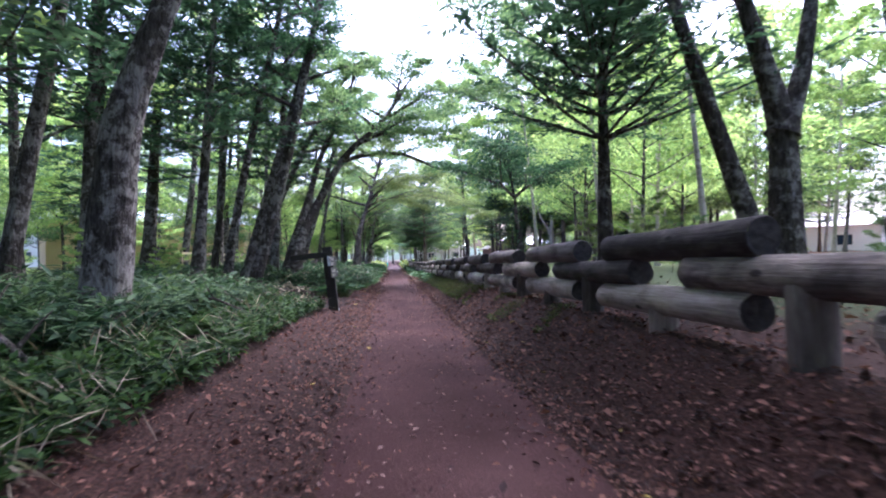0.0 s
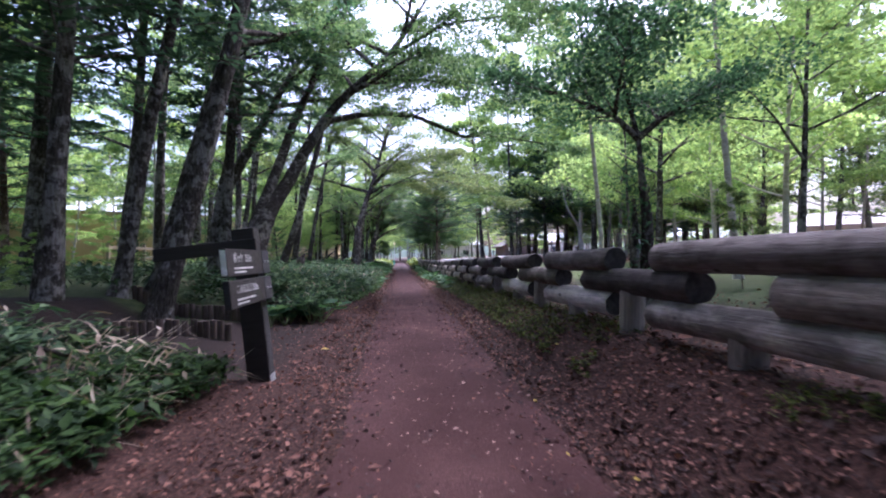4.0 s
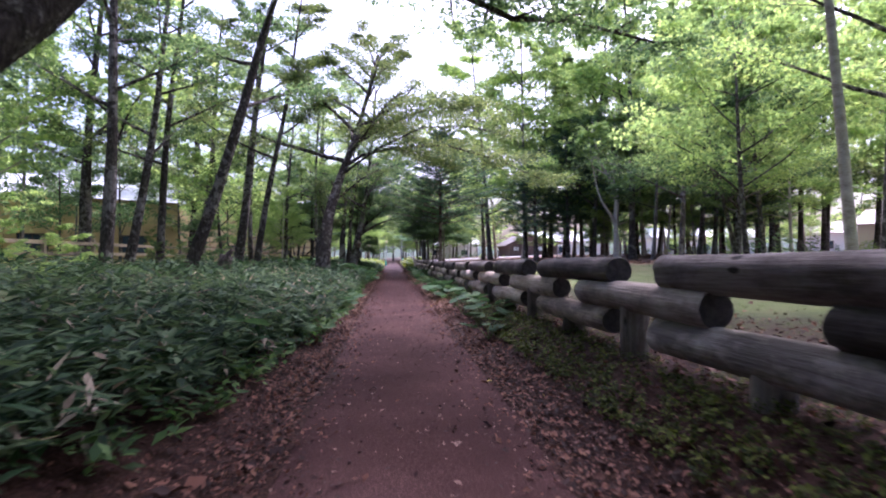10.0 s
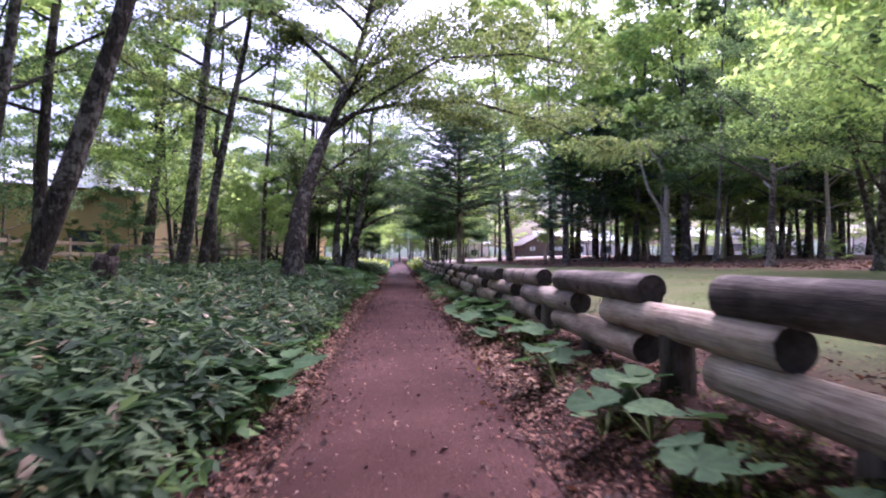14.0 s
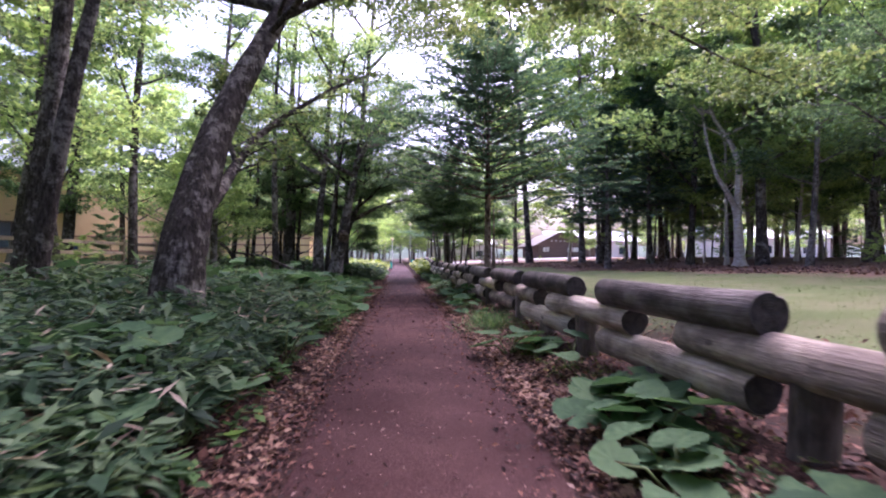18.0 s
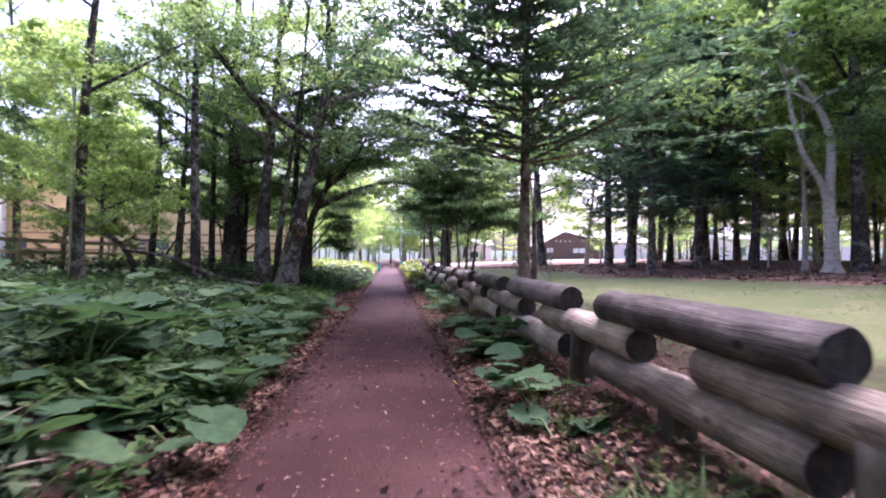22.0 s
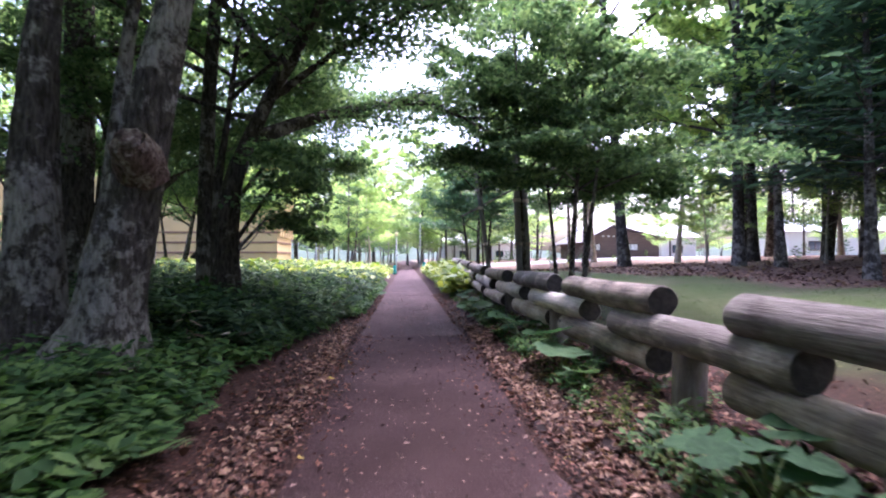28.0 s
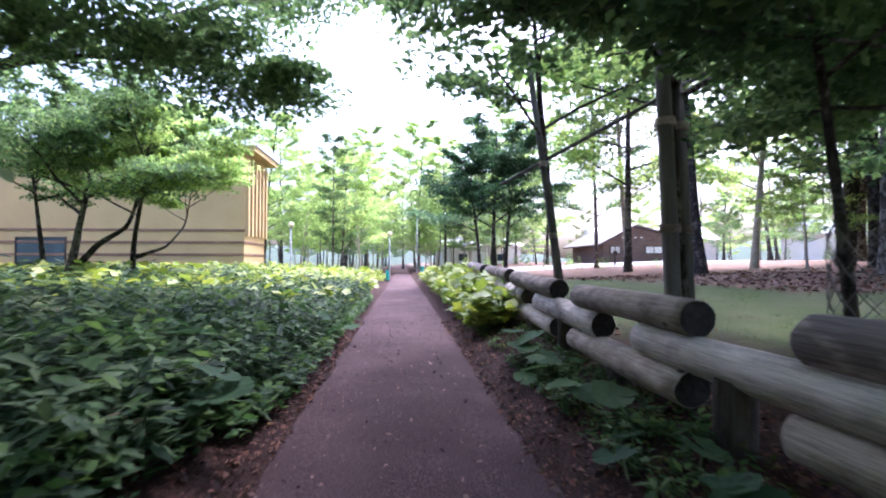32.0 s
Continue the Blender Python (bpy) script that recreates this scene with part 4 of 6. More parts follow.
# cluster by the last third
LAST = "old trunks crowding the path"
broadleaf("broadleaf_tree", -3.13, 52.0, 12, 0.27, (0.5, 0.3), 3.6, 4.0, 12, 0.09, 100, "leaf_light", "bark_grey", 41, "old grey mottled tree beside a twin", group=LAST,
          lines=(([(0, 0, 0), (0, 0, 0.9), (-0.03, 0, 1.64), (0, 0, 2.38), (0.06, 0, 3.1), (0.25, 0.1, 5), (0.5, 0.3, 12)], 0.27), ([(0.3, 0.55, 0), (0.27, 0.55, 1.0), (0.36, 0.55, 2.0), (0.52, 0.5, 3.2), (0.8, 0.5, 5), (1.1, 0.6, 9)], 0.13)))
stub_tree = broadleaf("broadleaf_tree", -2.5, 51.9, 12, 0.3, (1.9, 0.5), 3.9, 4.0, 12, 0.09, 100, "leaf_green", "bark_grey", 42, "old grey mottled tree with a broken stub, leaning to the path", group=LAST,
          lines=(([(0, 0, 0), (0.08, 0, 0.7), (0.23, 0, 1.48), (0.35, 0, 2.12), (0.46, 0, 2.7), (0.62, 0, 3.3), (0.82, 0.1, 4.76), (1.03, 0.2, 5.88), (1.5, 0.5, 12)], 0.3),),
          extra=(([(0.8, 0.1, 4.6), (1.5, 1.0, 6.0), (2.4, 2.2, 7.0), (3.4, 3.4, 7.6)], 0.08, 200, 1.5), ([(0.7, 0.1, 4.0), (1.3, -0.9, 5.4), (2.2, -1.6, 6.4), (3.4, -2.0, 6.8)], 0.07, 190, 1.5)))
stub = Wood()
stub.tube([(0.32, -0.05, 1.62), (0.36, -0.22, 1.78), (0.38, -0.33, 1.86), (0.385, -0.37, 1.88), (0.38, -0.3, 1.84)], [0.2, 0.18, 0.15, 0.11, 0.03], 14, random.Random(2), 0.3)
stub.done("broken_stub", "bark_red", stub_tree, "reddish broken branch stub")
broadleaf("broadleaf_tree", -5.06, 55.5, 12, 0.29, (0.2, 0.3), 3.4, 3.6, 11, 0.09, 90, "leaf_light", "bark_dark", 43, "straight dark tree in the cluster", group=LAST, stems=((-0.5, 0.1, 10, 0.12, -0.3, 0.2),))
broadleaf("broadleaf_tree", -2.95, 55.3, 11, 0.15, (0.3, 0.3), 3.4, 3.0, 9, 0.09, 90, "leaf_green", "bark_dark", 144, "slim dark tree behind the old trunks", group=LAST)
broadleaf("broadleaf_tree", -5.4, 57.8, 12, 0.17, (0.3, 0.3), 3.0, 3.4, 10, 0.1, 80, "leaf_light", "bark_dark", 44, "straight dark tree in the cluster", group=LAST)
broadleaf("broadleaf_tree", -4.76, 51.5, 12, 0.14, (0.1, 0.1), 4, 2.8, 9, 0.085, 110, "leaf_light", "bark_grey", 45, "slim grey broad-leaved tree", group=LAST)
broadleaf("broadleaf_tree", -7.4, 55.3, 10, 0.12, (0.2, 0.1), 3, 2.8, 9, 0.09, 90, "leaf_light", "bark_dark", 145, "slim dark tree at the back of the herbs", group=LAST)
broadleaf("crooked_tree", -6.1, 51.4, 4.2, 0.09, (0, 0), 1.6, 2.0, 8, 0.075, 90, "leaf_light", "bark_dark", 146, "small crooked dark-stemmed tree with light layered foliage", group=LAST,
          lines=(([(0, 0, 0), (-0.05, 0, 0.5), (-0.35, 0, 0.95), (-0.75, 0, 1.25), (-0.85, 0, 1.9), (-0.8, 0, 2.9), (-0.7, 0, 3.8)], 0.09), ([(-0.35, 0, 0.95), (-0.9, 0.05, 1.3), (-1.5, 0.1, 1.25), (-2.1, 0.1, 0.95)], 0.045), ([(-0.75, 0, 1.25), (-0.3, 0.1, 1.9), (-0.1, 0.1, 2.8)], 0.045)))
broadleaf("arching_tree", -2.33, 54.6, 7.5, 0.21, (1.2, 0.5), 2.9, 3.6, 16, 0.095, 180, "leaf_green", "bark_dark", 46, "dark tree with a long bough arching over the path", flare=1.35,
          lines=(([(0, 0, 0), (-0.05, 0, 0.5), (-0.05, 0, 1.3), (0.0, 0, 1.9), (0.17, 0, 2.4), (0.42, 0, 2.95), (0.68, 0.1, 3.6), (1.0, 0.3, 5), (1.2, 0.5, 7.5)], 0.21), ([(-0.2, 0.12, 0), (-0.23, 0.12, 1.2), (-0.22, 0.12, 2.0), (-0.1, 0.2, 3.0), (0.1, 0.3, 5)], 0.11)),
          extra=(([(0.24, 0.02, 2.55), (0.75, 0.4, 2.88), (1.25, 0.9, 3.2), (2.2, 1.6, 3.62), (2.85, 2.1, 3.75), (3.4, 2.5, 3.65), (4.2, 2.8, 3.35)], 0.11, 220, 1.15),
                 ([(0.55, 0.1, 3.2), (1.4, 0.2, 3.9), (2.4, 0.0, 4.4), (3.6, -0.2, 4.7)], 0.06, 220, 1.2),
                 ([(0.6, 0.2, 3.4), (0.5, 1.6, 3.9), (0.3, 3.2, 4.2), (0.2, 4.8, 4.3)], 0.06, 300, 1.2),
                 ([(0.3, 0.2, 2.9), (-0.4, 1.4, 3.3), (-1.2, 3.0, 3.4), (-1.8, 4.6, 3.3)], 0.06, 300, 1.2),
                 ([(0.1, 0, 1.2), (0.6, -0.2, 1.85), (0.95, -0.4, 1.9), (1.3, -0.6, 1.55)], 0.03, 60, 0.55), ([(0.1, 0.1, 1.8), (0.7, -0.4, 2.3), (1.0, -0.8, 2.2), (1.3, -1.0, 1.85)], 0.03, 60, 0.55), ([(0.05, 0, 1.0), (0.5, -0.1, 1.45), (0.8, 0.1, 1.4), (1.1, 0.2, 1.15)], 0.028, 60, 0.5)))
for k, (x, y, h) in enumerate(((-6.4, 54.8, 9.0), (-4.7, 56.0, 6.5), (-5.9, 57.8, 7.0), (-7.6, 58.0, 7.5))):
    broadleaf("broadleaf_tree", x, y, h, 0.1, (0.2, 0.1), 1.5, 2.2, 12, 0.1, 105, "leaf_green", "bark_dark", 140 + k, "low dense tree filling the cluster behind the old trunks", group=LAST)
SMALL = "small many-stemmed trees before the hall"
broadleaf("small_maple", -8.5, 67.75, 5, 0.14, (0, 0), 1.9, 3.1, 15, 0.1, 120, "leaf_green", "bark_dark", 47, "dark crooked many-stemmed maple with layered light foliage", group=SMALL,
          lines=(([(0, 0, 0), (0.2, 0, 0.8), (0.35, 0, 1.7), (0.55, 0.1, 3.0), (0.7, 0.2, 4.8)], 0.14), ([(0.12, 0, 0.35), (0.8, 0, 1.15), (1.6, -0.1, 1.6), (1.9, -0.1, 2.6), (2.1, 0, 4.2)], 0.1), ([(-0.5, 0.1, 0), (-0.65, 0, 1.6), (-0.8, 0, 2.7), (-1.0, 0, 4.2)], 0.075)))
broadleaf("small_maple", -7.22, 68.5, 4.6, 0.095, (0, 0), 1.8, 2.7, 13, 0.1, 210, "leaf_light", "bark_dark", 48, "small dark-stemmed maple with layered light foliage", group=SMALL,
          lines=(([(0, 0, 0), (0.05, 0, 1.3), (0.3, 0, 2.9), (0.5, 0, 4.4)], 0.095), ([(0.05, 0, 0.8), (0.9, 0, 1.1), (1.4, 0, 1.7), (1.6, 0, 3)], 0.05)))
broadleaf("small_maple", -6.4, 60.8, 6.8, 0.15, (0.2, 0), 3.0, 3.2, 13, 0.1, 230, "leaf_green", "bark_dark", 49, "dark maple with a long limb reaching towards the path", group=SMALL,
          extra=(([(0.1, 0, 2.2), (1.2, 0, 3.2), (2.6, 0.2, 3.8), (3.9, 0.7, 4.5), (5.3, 1.2, 5.0), (6.9, 1.6, 5.1)], 0.09, 420, 1.35), ([(1.2, 0, 3.2), (2.6, -0.6, 3.15), (4.0, -0.5, 3.2), (5.0, 0, 3.1)], 0.05, 400, 1.2), ([(0.1, 0, 2.4), (0.8, -1.2, 2.9), (1.6, -2.2, 3.3)], 0.05, 260, 1.0), ([(0.2, 0.1, 3.4), (1.6, -1.0, 4.4), (3.2, -1.6, 4.9), (4.8, -1.6, 5.2)], 0.05, 380, 1.3)))

# added trees, mostly out of view, that shade the start of the walk
SHADE = "trees round the start of the path"
for k, (x, y) in enumerate(((-4.4, 2.6), (-3.4, -2.5), (-6.0, -0.5), (3.4, -2.6))):
    broadleaf("broadleaf_tree", x, y, 12, 0.2, (1.2 if x < 0 else -0.8, 0.6), 4.2, 4.6, 12, 0.12, 120, "leaf_dark", "bark_grey", 130 + k, "grey broad-leaved tree added for shade, with a wide dense crown", group=SHADE)

# two more trees added to darken the left bank with their crowns
for k, (x, y) in enumerate(((-4.9, 4.4), (-6.9, 11.6))):
    broadleaf("broadleaf_tree", x, y, 12.5, 0.19, (1.6, 0.4), 5.8, 4.8, 11, 0.12, 120, "leaf_dark", "bark_grey", 150 + k, "grey broad-leaved tree added for shade, with a wide dense crown", group=SHADE)

# right-hand side, beyond the fence
# this tree's crown, out of view, is widened and thickened to shade the path
broadleaf("broadleaf_tree", 4.98, 8.0, 11, 0.24, (0.5, 0.3), 6.6, 4.4, 12, 0.108, 130, "leaf_green", "bark_grey", 51, "grey forked tree behind the fence",
          lines=(([(0, 0, 0), (0, 0, 1.2), (-0.02, 0, 2.3), (-0.3, 0, 3.15), (-0.55, 0, 4.0), (-1.1, 0.2, 6.5), (-1.6, 0.4, 10)], 0.23), ([(-0.02, 0, 2.1), (0.28, 0, 2.9), (0.48, 0, 4.1), (0.8, 0.1, 7), (1.1, 0.2, 10)], 0.15),
                 ([(-0.35, 0, 0), (-0.5, 0, 1.0), (-1.0, 0, 2.35), (-1.52, 0, 3.95), (-2.3, 0.2, 6.5), (-3, 0.3, 10)], 0.17)))
conifer("umbrella_fir", 3.12, 9.4, 5.0, 0.15, 2.4, 3.3, 9, 52, "dark fir with a broad flat umbrella of boughs", droop=0.07, per=8, size=0.2, cnt=24)
broadleaf("young_tree", 3.14, 15.0, 3, 0.085, (0.1, 0), 2.3, 1.9, 0, 0.075, 0, "leaf_dark", "bark_dark", 53, "young forked tree with a flat dark crown and an ivy-clad stem", ivy=16,
          lines=(([(0, 0, 0), (0.03, 0, 1.2), (-0.04, 0, 1.8), (-0.08, 0, 2.4)], 0.11), ([(-0.16, 0, 0), (-0.14, 0, 1.0), (-0.15, 0, 1.5)], 0.085)),
          extra=(([(-0.08, 0, 2.3), (-0.4, 0, 2.6), (-1.05, 0.1, 2.9), (-1.8, 0.2, 3.1)], 0.05, 130, 0.9), ([(-0.08, 0, 2.3), (0.22, 0, 2.55), (0.7, 0, 2.85), (1.5, 0.1, 3.2)], 0.05, 130, 0.9), ([(-0.08, 0, 2.3), (-0.15, 0.2, 3.0), (-0.2, 0.3, 3.8)], 0.04, 130, 0.9),
                 ([(-0.4, 0, 2.6), (-0.6, -0.7, 3.0), (-0.7, -1.3, 3.3)], 0.03, 120, 0.8), ([(0.22, 0, 2.55), (0.45, 0.8, 3.0), (0.6, 1.4, 3.3)], 0.03, 120, 0.8)))
# tall trees added on the sun's side so their crowns shade the path
for k, (x, y) in enumerate(((7.6, 13.8), (7.2, 19.0), (6.4, 24.5))):
    broadleaf("broadleaf_tree", x, y, 12, 0.085, (-0.8, 0.2), 6.4, 4.8, 12, 0.12, 110, "leaf_green", "bark_pale", 160 + k, "tall slim tree added for shade, with a high spreading crown", group="tall trees past the fence")
broadleaf("maple_tree", 15.1, 39.4, 8.5, 0.17, (0.6, 0), 2.2, 4.6, 14, 0.11, 150, "leaf_light", "bark_grey", 54, "spreading bright yellow-green maple on the lawn", stems=((0.1, 0, 7.5, 0.13, -1.6, 0.2),))
broadleaf("maple_tree", 16.2, 45.6, 10, 0.18, (0.3, 0), 3.2, 4.8, 15, 0.12, 100, "leaf_green", "bark_grey", 62, "tall spreading green maple beyond the lawn")
broadleaf("park_tree", 4.0, 75.5, 6.2, 0.12, (0.2, 0.1), 2.0, 2.9, 14, 0.12, 120, "leaf_dark", "bark_dark", 63, "dark green round-crowned tree with several stems beside the path", stems=((0.5, 0.1, 5.4, 0.1, 0.5, 0), (-0.5, 0, 5.0, 0.1, -0.5, 0)))
broadleaf("maple_tree", 9.5, 27.0, 8.5, 0.16, (0.4, 0), 3.0, 4.4, 14, 0.11, 75, "leaf_light", "bark_grey", 55, "spreading bright green maple on the lawn")
broadleaf("maple_tree", 8.2, 18.5, 7.0, 0.09, (0.4, 0), 2.4, 3.6, 12, 0.11, 55, "leaf_light", "bark_grey", 56, "spreading bright green maple among the trees")
conifer("wrapped_fir", 2.75, 47.0, 8.2, 0.125, 2.8, 4.2, 22, 57, "dark fir with a twin trunk wrapped in wire mesh", bark="bark_red", fork=(0.19, 0.03, 2.6, 0.08), size=0.17, cnt=60, per=7, droop=0.0)
broadleaf("birch_tree", 17.0, 55.75, 12, 0.2, (0.3, 0), 6, 3.0, 8, 0.14, 60, "leaf_green", "bark_pale", 58, "pale forked birch on the lawn's edge",
          lines=(([(0, 0, 0), (-0.05, 0, 1.6), (-0.15, 0, 3.0), (0.0, 0, 4.4), (-0.1, 0, 5.6), (-0.6, 0.1, 6.6), (-1.4, 0.2, 7.6), (-1.8, 0.2, 11)], 0.26), ([(-0.15, 0, 2.9), (-0.6, 0, 3.7), (-1.25, 0, 4.6), (-1.7, 0, 6.2), (-2.0, 0, 8), (-2.2, 0, 10)], 0.15)))
broadleaf("splinted_tree", 2.55, 57.95, 6.2, 0.1, (-0.2, 0.1), 2.6, 2.8, 12, 0.11, 75, "leaf_green", "bark_dark", 59, "young tree bound to tall splint poles",
          extra=(([(0, 0, 2.5), (0.6, 0.2, 2.85), (1.4, 0.5, 2.85), (2.2, 0.8, 2.55), (3.0, 1.0, 2.2)], 0.035, 110, 0.8), ([(0, 0, 2.7), (0.5, -0.5, 3.1), (1.2, -0.8, 3.1), (1.9, -1.0, 2.8), (2.6, -1.1, 2.5)], 0.035, 110, 0.8),
                 ([(-0.02, 0, 2.6), (-0.5, -0.3, 2.95), (-1.1, -0.5, 3.05), (-1.7, -0.6, 2.9)], 0.03, 70, 0.7)))
broadleaf("splinted_tree", 2.2, 60.1, 5.8, 0.07, (-0.5, 0.1), 2.3, 2.2, 11, 0.11, 80, "leaf_green", "bark_dark", 60, "leaning young tree bound to a splint pole")
broadleaf("shrubby_tree", 3.02, 56.4, 5.0, 0.06, (0.3, 0), 1.9, 2.4, 12, 0.11, 95, "leaf_green", "bark_dark", 61, "many-stemmed dark tree inside a wire mesh guard", up=-0.06,
          extra=(([(0.1, 0, 2.2), (0.6, 0.3, 2.5), (1.4, 0.6, 2.5), (2.2, 0.9, 2.2)], 0.03, 100, 0.8), ([(0.1, 0, 2.6), (0.4, 0.8, 3.0), (0.9, 1.8, 3.1), (1.6, 2.6, 2.9)], 0.03, 90, 0.8)), stems=((0.2, 0, 4.4, 0.06, 0.5, 0), (-0.15, 0.1, 4.2, 0.05, -0.4, 0.1)))

# ---- woods further off: a few trees, copied ----
def template(kind, seed, leaf="leaf_green", bark="bark_grey"):
    far = "trees of the far grove"
    if kind == "fir":
        return conifer("fir_tree", 60, -60, 11, 0.16, 3.0, 3.3, 15, seed, "tall dark fir standing in the far grove", bark=bark, size=0.42, cnt=12, group=far, far=True)
    if kind == "maple":
        return broadleaf("maple_tree", 60, -60, 10.5, 0.13, (0.5, 0.3), 2.4, 4.8, 15, 0.19, 66, leaf, bark, seed, "spreading light green maple in the open wood", group="maples of the open wood", split=False)
    if kind == "sapling":
        return broadleaf("sapling", 60, -60, 5.5, 0.045, (0.4, 0.2), 0.9, 2.0, 12, 0.13, 40, leaf, bark, seed, "thin sapling with light layered foliage", group="saplings under the trees", split=False, sides=6)
    if kind == "lite":
        return broadleaf("broadleaf_tree", 60, -60, 18, 0.2, (0.9, 0.4), 3.2, 5.0, 12, 0.45, 26, leaf, bark, seed, "tall broad-leaved tree on the skyline", group="trees on the skyline", split=False, sides=6, twigs=4)
    return broadleaf("broadleaf_tree", 60, -60, 17, 0.165, (0.9, 0.4), 3.2, 4.2, 19, 0.2, 62, leaf, bark, seed, "tall slim broad-leaved tree standing in the far grove", group=far, split=False, flare=1.3)


FAR = {"fir": [template("fir", 101, bark="bark_grey"), template("fir", 102, bark="bark_red")],
       "green": [template("b", 103), template("b", 104, "leaf_light", "bark_grey"), template("b", 105, "leaf_olive", "bark_pale")],
       "light": [template("b", 106, "leaf_light", "bark_pale"), template("b", 107, "leaf_light", "bark_dark")],
       "maple": [template("maple", 109, "leaf_light", "bark_pale"), template("maple", 110, "leaf_light", "bark_dark"), template("maple", 111, "leaf_green")],
       "sapling": [template("sapling", 112, "leaf_light", "bark_dark"), template("sapling", 113, "leaf_green", "bark_dark"), template("sapling", 114, "leaf_olive", "bark_grey")],
       "lite": [template("lite", 115), template("lite", 116, "leaf_light"), template("lite", 117, "leaf_olive", "bark_dark")],
       "bush": [template("sapling", 118, "leaf_dark", "bark_dark")],
       "dark": [template("b", 108, "leaf_dark", "bark_dark")]}
used = set()


def plant(kind, x, y, s, rng):
    src = FAR[kind][rng.randrange(len(FAR[kind]))]
    m = pose(x, y, ground_z(x, y) - 0.08, rng.uniform(-2, 2), rng.uniform(-2, 2), rng.uniform(0, 360)) @ Matrix.Diagonal((s, s, s * rng.uniform(0.85, 1.15), 1))
    if src.name in used:
        copy_thing(src, m)
    else:
        used.add(src.name)
        src.matrix_basis = m


def build_woods():
    rng = random.Random(8)
    fixed = [("fir", 11.75, 59.5, 1.0), ("fir", 13.3, 64.7, 1.05), ("green", 12.6, 66.0, 1.3), ("light", 15.3, 69.1, 1.35), ("green", 16.9, 72.0, 1.3), ("green", 18.3, 71.6, 0.85), ("fir", 20.0, 68.5, 1.1), ("fir", 15.2, 61.5, 1.15), ("fir", 17.6, 64.6, 1.2),
             ("green", 22.6, 62.9, 0.9), ("green", 5.0, 80.0, 0.5), ("light", 10.2, 70.5, 1.2), ("green", -4.6, 90.0, 0.6), ("light", -3.3, 97.0, 0.7)]
    for q in fixed:
        plant(*q, rng)
    spots = [(x, y) for _, x, y, _ in fixed]

    def scatter(n, x0, x1, y0, y1, gap, kinds, s0=0.8, s1=1.2, keep=lambda x, y: True):
        tries = 0
        while n and tries < 4000:
            tries += 1
            x, y = rng.uniform(x0, x1), rng.uniform(y0, y1)
            if keep(x, y) and all((x - a) ** 2 + (y - b) ** 2 > gap * gap for a, b in spots):
                spots.append((x, y))
                plant(rng.choice(kinds), x, y, rng.uniform(s0, s1), rng)
                n -= 1

    # grove beyond the lawn, its edge running back from the lodge
    scatter(34, 12, 44, 44, 84, 2.3, ("fir", "light", "light", "green", "light", "light", "green"), 0.9, 1.3, lambda x, y: x > 18 - 0.32 * (y - 52) and not (14 < x < 34 and y > 74))
    scatter(9, 25, 48, 16, 46, 4.0, ("light", "light", "maple", "green"))
    scatter(6, 9, 24, 6, 22, 4.0, ("maple", "light", "light"), 0.6, 0.85)
    scatter(6, 10.5, 26, 20, 40, 4.0, ("maple", "light"), 0.75, 1.0)
    scatter(3, 7, 16, -10, 5, 2.8, ("maple",), 0.6, 0.9)
    scatter(12, 8, 32, 58, 86, 1.7, ("green", "light"), 0.75, 1.1, lambda x, y: x > 18 - 0.32 * (y - 52) and not (14 < x < 34 and y > 76))
    scatter(5, 12, 28, 52, 70, 2.0, ("green", "light", "fir"), 0.7, 0.95, lambda x, y: x > 19 - 0.32 * (y - 52))
    scatter(16, 13, 36, 54, 74, 1.2, ("sapling",), 0.22, 0.42, lambda x, y: x > 18.5 - 0.32 * (y - 52))
    scatter(4, 17, 40, 56, 80, 1.8, ("fir", "green"), 0.8, 1.1, lambda x, y: x > 20 - 0.32 * (y - 52) and not (14 < x < 34 and y > 76))
    scatter(16, 22, 44, 52, 74, 1.4, ("bush",), 0.3, 0.55, lambda x, y: x > 22 - 0.32 * (y - 52))
    scatter(9, 14, 32, 60, 73, 1.5, ("maple",), 0.45, 0.7, lambda x, y: x > 18 - 0.32 * (y - 52))
    scatter(22, 27, 52, 62, 92, 1.8, ("bush", "sapling", "maple"), 0.4, 0.75)
    scatter(10, 8.5, 15, 78, 96, 2.0, ("sapling",), 0.35, 0.55)
    # unseen trees behind the start, added to keep skylight off it
    scatter(16, -12, -2.8, -24, -2, 2.4, ("dark", "fir", "green"), 0.7, 1.0)
    scatter(10, 4, 14, -24, -3, 2.8, ("maple", "green"), 0.7, 1.0)
    # left of the path
    scatter(11, -26, -9.5, 6, 30, 3.4, ("light", "green", "maple", "fir"), 0.7, 0.95)
    scatter(7, -15, -6.0, 40, 64, 2.4, ("maple", "maple", "light"), 0.5, 0.75, lambda x, y: not (y > 55 and x > -9))
    scatter(24, -32, -10.5, 30, 66, 3.0, ("green", "green", "light", "maple"), 0.6, 0.9)
    scatter(9, -10, -5.0, -8, 6, 2.2, ("fir", "green", "dark"), 0.7, 0.9)
    scatter(10, -12.5, -7.6, 53, 61.5, 1.3, ("sapling", "sapling", "maple"), 0.6, 0.95)
    scatter(34, -15, -5.2, 19, 66, 1.5, ("sapling",), 0.6, 1.15, lambda x, y: not (y > 56 and x > -7.5))
    scatter(12, -14, -5.5, 2, 18, 1.6, ("sapling",), 0.6, 1.1)
    scatter(7, 5, 12, 8, 18, 1.8, ("sapling",), 0.6, 1.1)
    scatter(14, 16, 34, 40, 66, 2.0, ("sapling",), 0.5, 0.9)
    scatter(7, -26, -12, 24, 42, 3.0, ("maple", "light"), 0.6, 0.9)
